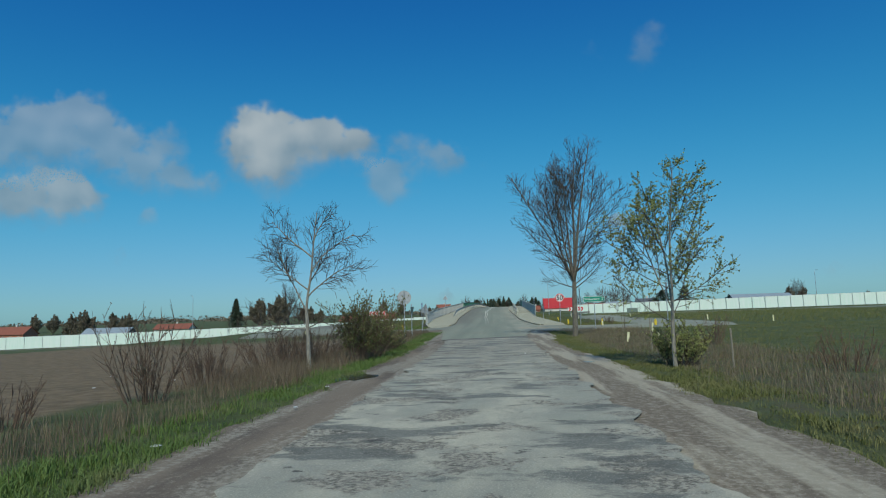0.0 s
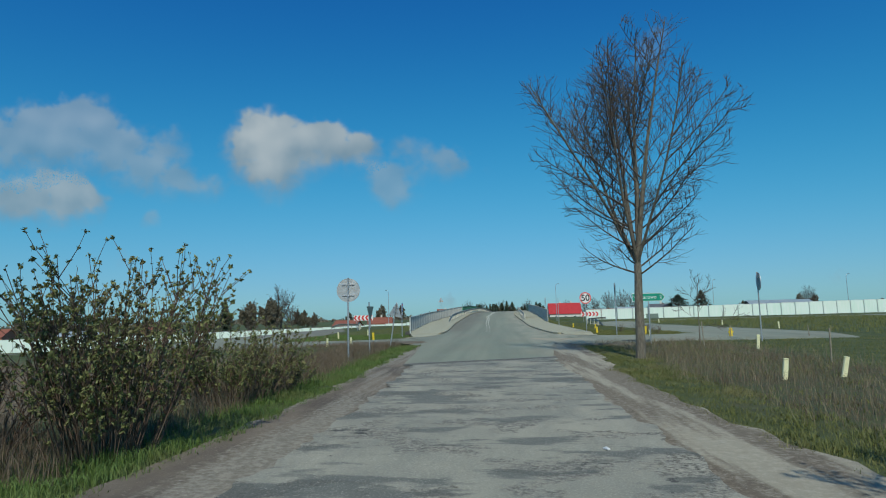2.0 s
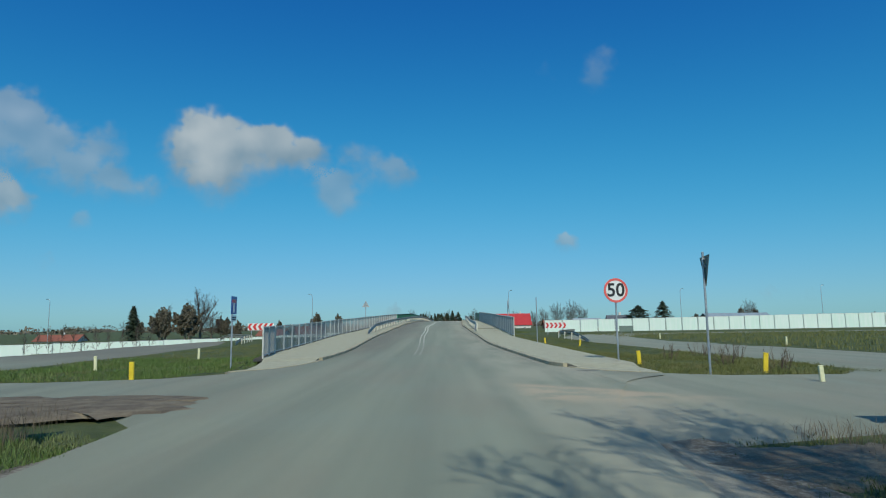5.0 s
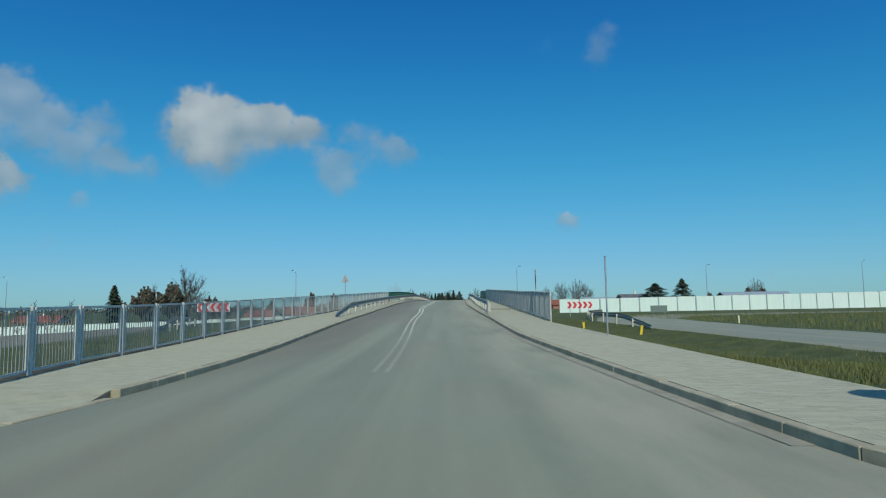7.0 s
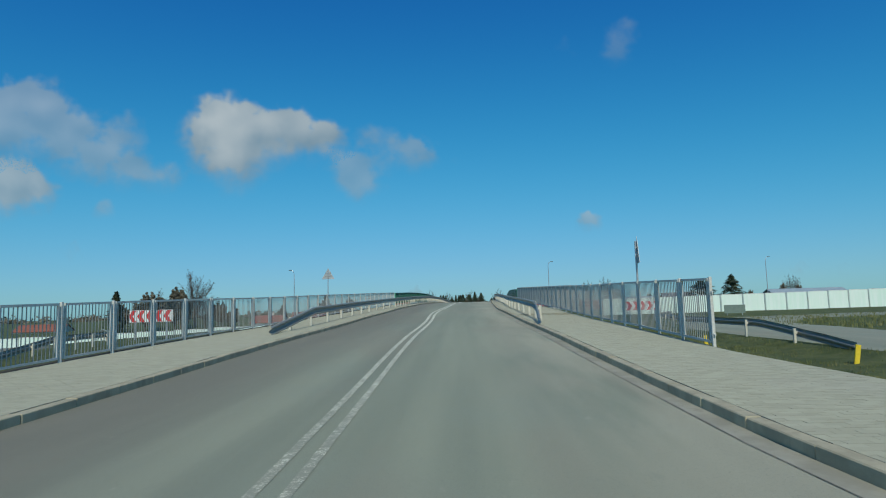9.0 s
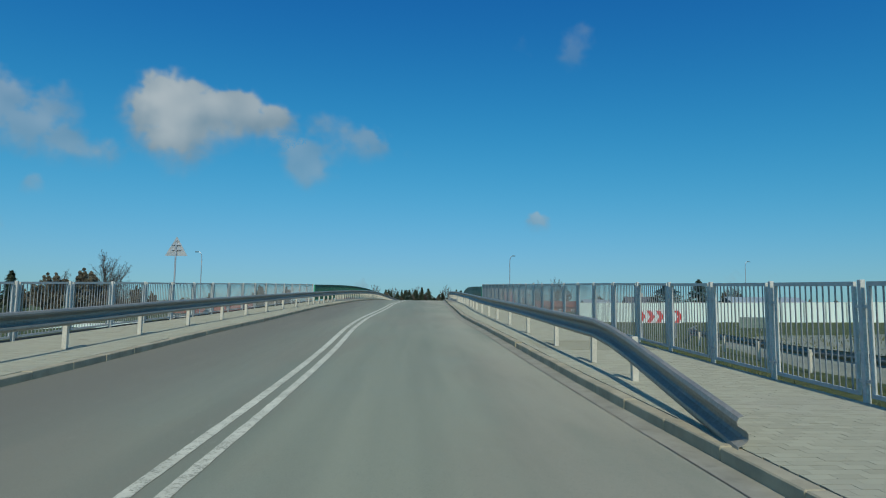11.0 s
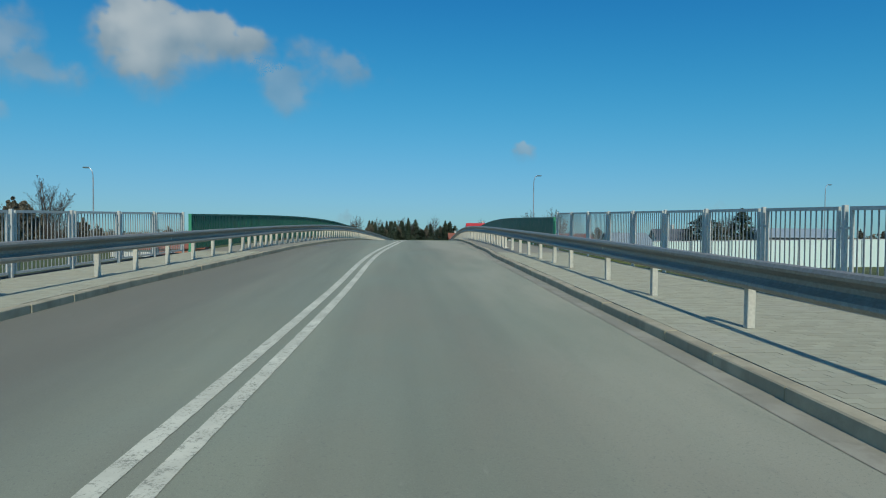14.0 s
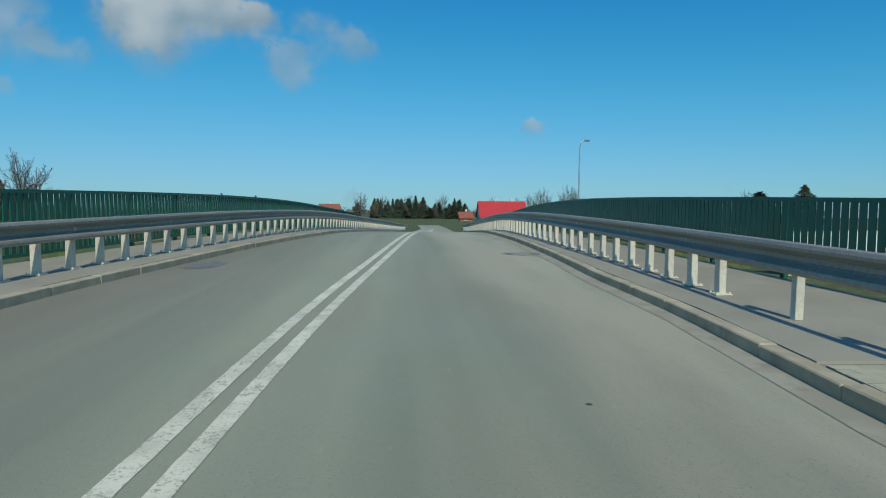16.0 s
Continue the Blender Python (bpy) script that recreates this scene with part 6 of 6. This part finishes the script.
def cloud_material():
    m = Nodes("glowing_cloud_card")
    t = m.tree
    t.nodes.remove(m.bsdf)
    dens = t.nodes.new("ShaderNodeAttribute")
    dens.attribute_name = "cover"
    lit = t.nodes.new("ShaderNodeAttribute")
    lit.attribute_name = "body"
    glow = t.nodes.new("ShaderNodeEmission")
    # the card glows by itself; sunlit and shaded tones are mixed into its colour
    m.put(glow.inputs[0], m.mix(lit.outputs["Fac"], (0.24, 0.37, 0.46), (0.60, 0.68, 0.70)))
    glow.inputs[1].default_value = CLOUD_GLOW
    clear = t.nodes.new("ShaderNodeBsdfTransparent")
    mix = t.nodes.new("ShaderNodeMixShader")
    m.put(mix.inputs[0], dens.outputs["Fac"])
    t.links.new(clear.outputs[0], mix.inputs[1])
    t.links.new(glow.outputs[0], mix.inputs[2])
    t.links.new(mix.outputs[0], t.nodes["Material Output"].inputs[0])
    return m.mat


CLOUD_GLOW = 0.78
M["cloud"] = cloud_material()


def cloud(puffs, seed, label, thick=1.0, step=2.6, full=1.05):
    """puffs: (right, down, radius, weight) in small steps of angle round the first look at the sky."""
    x0, x1 = min(p[0] - 2.1 * p[2] for p in puffs), max(p[0] + 2.1 * p[2] for p in puffs)
    y0, y1 = min(p[1] - 2.1 * p[2] for p in puffs), max(p[1] + 2.1 * p[2] for p in puffs)
    nx, ny = int((x1 - x0) / step) + 1, int((y1 - y0) / step) + 1
    v, dens, body = [], [], []
    mid = (y0 + y1) / 2
    for j in range(ny):
        for i in range(nx):
            x, y = x0 + i * step, y0 + j * step
            n1 = noise.fractal((x * 0.021, y * 0.027, seed), 1.0, 2.0, 6)
            n2 = noise.fractal((x * 0.055, y * 0.06, seed + 20), 0.8, 2.1, 5)
            wx, wy = x + 14 * noise.noise((x * 0.03, y * 0.03, seed + 4)), y + 11 * noise.noise((x * 0.03, y * 0.03, seed + 9))
            wx, wy = wx + 6 * noise.noise((x * 0.09, y * 0.09, seed + 6)), wy + 5 * noise.noise((x * 0.09, y * 0.09, seed + 11))
            s = sum(w * math.exp(-1.15 * ((wx - a) ** 2 + (1.25 * (wy - b)) ** 2) / r ** 2) for a, b, r, w in puffs)
            above = sum(w * math.exp(-1.15 * ((wx - a) ** 2 + (1.25 * (wy - 14 - b)) ** 2) / r ** 2) for a, b, r, w in puffs)
            crisp = min(1.0, max(0.0, 0.4 + 1.8 * (s - above)))
            start = 0.06 + 0.26 * crisp
            d = smooth(start, full - 0.42 * crisp * full, s * (0.9 + 0.5 * n1) + 0.10 * n2 * min(1.0, s)) * thick
            edge = min(i, j, nx - 1 - i, ny - 1 - j) / 4
            dens.append(d * min(1.0, edge))
            # painted shading: puffs bright towards the top, grey below
            low = sum(w * math.exp(-1.5 * ((wx - a) ** 2 + (1.1 * (wy - b + 0.45 * r)) ** 2) / (0.9 * r) ** 2) for a, b, r, w in puffs)
            body.append(max(0.0, min(1.0, 0.16 + 0.38 * low + 0.35 * noise.noise((x * 0.02, y * 0.03, seed + 2)))))
            k = FAR / FOCAL
            v.append(EYE + FWD * FAR + RIGHT * (x - 784) * k - UP * (y - 429) * k)
    f = [(j * nx + i, j * nx + i + 1, (j + 1) * nx + i + 1, (j + 1) * nx + i) for j in range(ny - 1) for i in range(nx - 1)
         if max(dens[j * nx + i], dens[j * nx + i + 1], dens[(j + 1) * nx + i], dens[(j + 1) * nx + i + 1]) > 0.004]
    me = mesh_of("cloud", v, f, "cloud")
    me.attributes.new("cover", "FLOAT", "POINT").data.foreach_set("value", dens)
    me.attributes.new("body", "FLOAT", "POINT").data.foreach_set("value", body)
    return tagged(new("cloud", me), label, "cloud", "fair-weather clouds", "structure")


cloud([(366, 214, 56, 1.0), (385, 240, 60, 1.0), (425, 248, 62, 1.0), (476, 230, 46, 1.0), (350, 258, 42, 0.8), (530, 250, 52, 0.9), (390, 296, 54, 1.0), (570, 248, 36, 0.6)], 3.0, "white heaped cloud with a grey underside in blue sky", 0.9, 2.6, 1.25)
cloud([(45, 190, 66, 0.85), (-20, 205, 80, 0.85), (-120, 215, 95, 0.8), (95, 250, 64, 0.8), (150, 285, 48, 0.6), (210, 300, 46, 0.6), (275, 306, 42, 0.5), (200, 228, 60, 0.45)], 8.0, "soft ragged white cloud drifting in blue sky", 0.55, 2.6, 0.9)
cloud([(0, 318, 58, 0.95), (40, 335, 40, 0.75), (-70, 322, 65, 0.9), (-150, 320, 60, 0.8)], 13.0, "soft ragged white cloud drifting in blue sky", 0.78)
cloud([(650, 268, 64, 0.5), (722, 280, 38, 0.7), (620, 332, 38, 0.8), (590, 296, 42, 0.5), (792, 284, 24, 0.35)], 17.0, "thin wispy cloud in blue sky", 0.5, 2.6, 0.85)
cloud([(1018, 403, 26, 0.75)], 21.0, "thin wispy cloud in blue sky", 0.55, 1.6)
cloud([(1070, 112, 34, 0.5), (1085, 70, 44, 0.42), (985, 90, 36, 0.3)], 25.0, "thin wispy cloud in blue sky", 0.25, 2.6, 0.8)
cloud([(155, 367, 30, 0.5), (90, 440, 30, 0.4), (710, 530, 26, 0.5), (1385, 495, 26, 0.4), (1460, 490, 22, 0.4)], 29.0, "thin wispy cloud in blue sky", 0.35, 2.6, 0.8)


# ---- paving blocks ----
def paver_box(x, y, z, sx, sy, h):
    """Top and four sides of one block: eight corners, five faces."""
    return [(x, y, z - h), (x + sx, y, z - h), (x + sx, y + sy, z - h), (x, y + sy, z - h), (x, y, z), (x + sx, y, z), (x + sx, y + sy, z), (x, y + sy, z)]


PAVER_FACES = [(4, 5, 6, 7), (0, 1, 5, 4), (1, 2, 6, 5), (2, 3, 7, 6), (3, 0, 4, 7)]
PW, PL = 0.197, 0.0965
paver_mesh = mesh_of("paver", paver_box(0, 0, 0, PW, PL, 0.03), PAVER_FACES, "paver")
rng = random.Random(8)
for bed, inner, outer, sign, y0, y1, near in ((pave_l, IN_L, OUT_L, -1, 54.5, 124.9, (62.0, 62.0)), (pave_r, IN_R, OUT_R, 1, 52.2, 124.9, (93.6, 95.6))):
    v, f, count = [], [], 0
    for row in range(int((y1 - y0) / 0.1)):
        y = y0 + row * 0.1
        a, b = sorted((inner(y), outer(y)))
        c, d = sorted((inner(y + PL), outer(y + PL)))
        x = math.floor(min(a, c) / 0.2) * 0.2 + 0.1 * (row % 2) - 0.2
        za, zb = road(y) + ktop(y, sign), road(y + PL) + ktop(y + PL, sign)
        while x < max(b, d) - 0.01:
            p, q = max(x, a), min(x + PW, b)
            r, s = max(x, c), min(x + PW, d)
            if q - p > 0.01 or s - r > 0.01:
                lift = rng.uniform(-0.001, 0.001)
                whole = q - p > PW - 0.001 and s - r > PW - 0.001
                if near[0] <= y < near[1] and whole and count < 290:
                    ob = new("paver", paver_mesh)
                    ob.matrix_basis = Matrix.Translation((x, y, (za + zb) / 2 + lift))
                    ob.parent = bed
                    count += 1
                else:
                    q, s, n = max(p, q), max(r, s), len(v)
                    v += [(p, y, za - 0.03), (q, y, za - 0.03), (s, y + PL, zb - 0.03), (r, y + PL, zb - 0.03), (p, y, za + lift), (q, y, za + lift), (s, y + PL, zb + lift), (r, y + PL, zb + lift)]
                    f += [tuple(n + k for k in t) for t in PAVER_FACES]
            x += 0.2
    run = part("paver_run", (v, f), "paver", bed)
    tagged(run, kind="stuff")
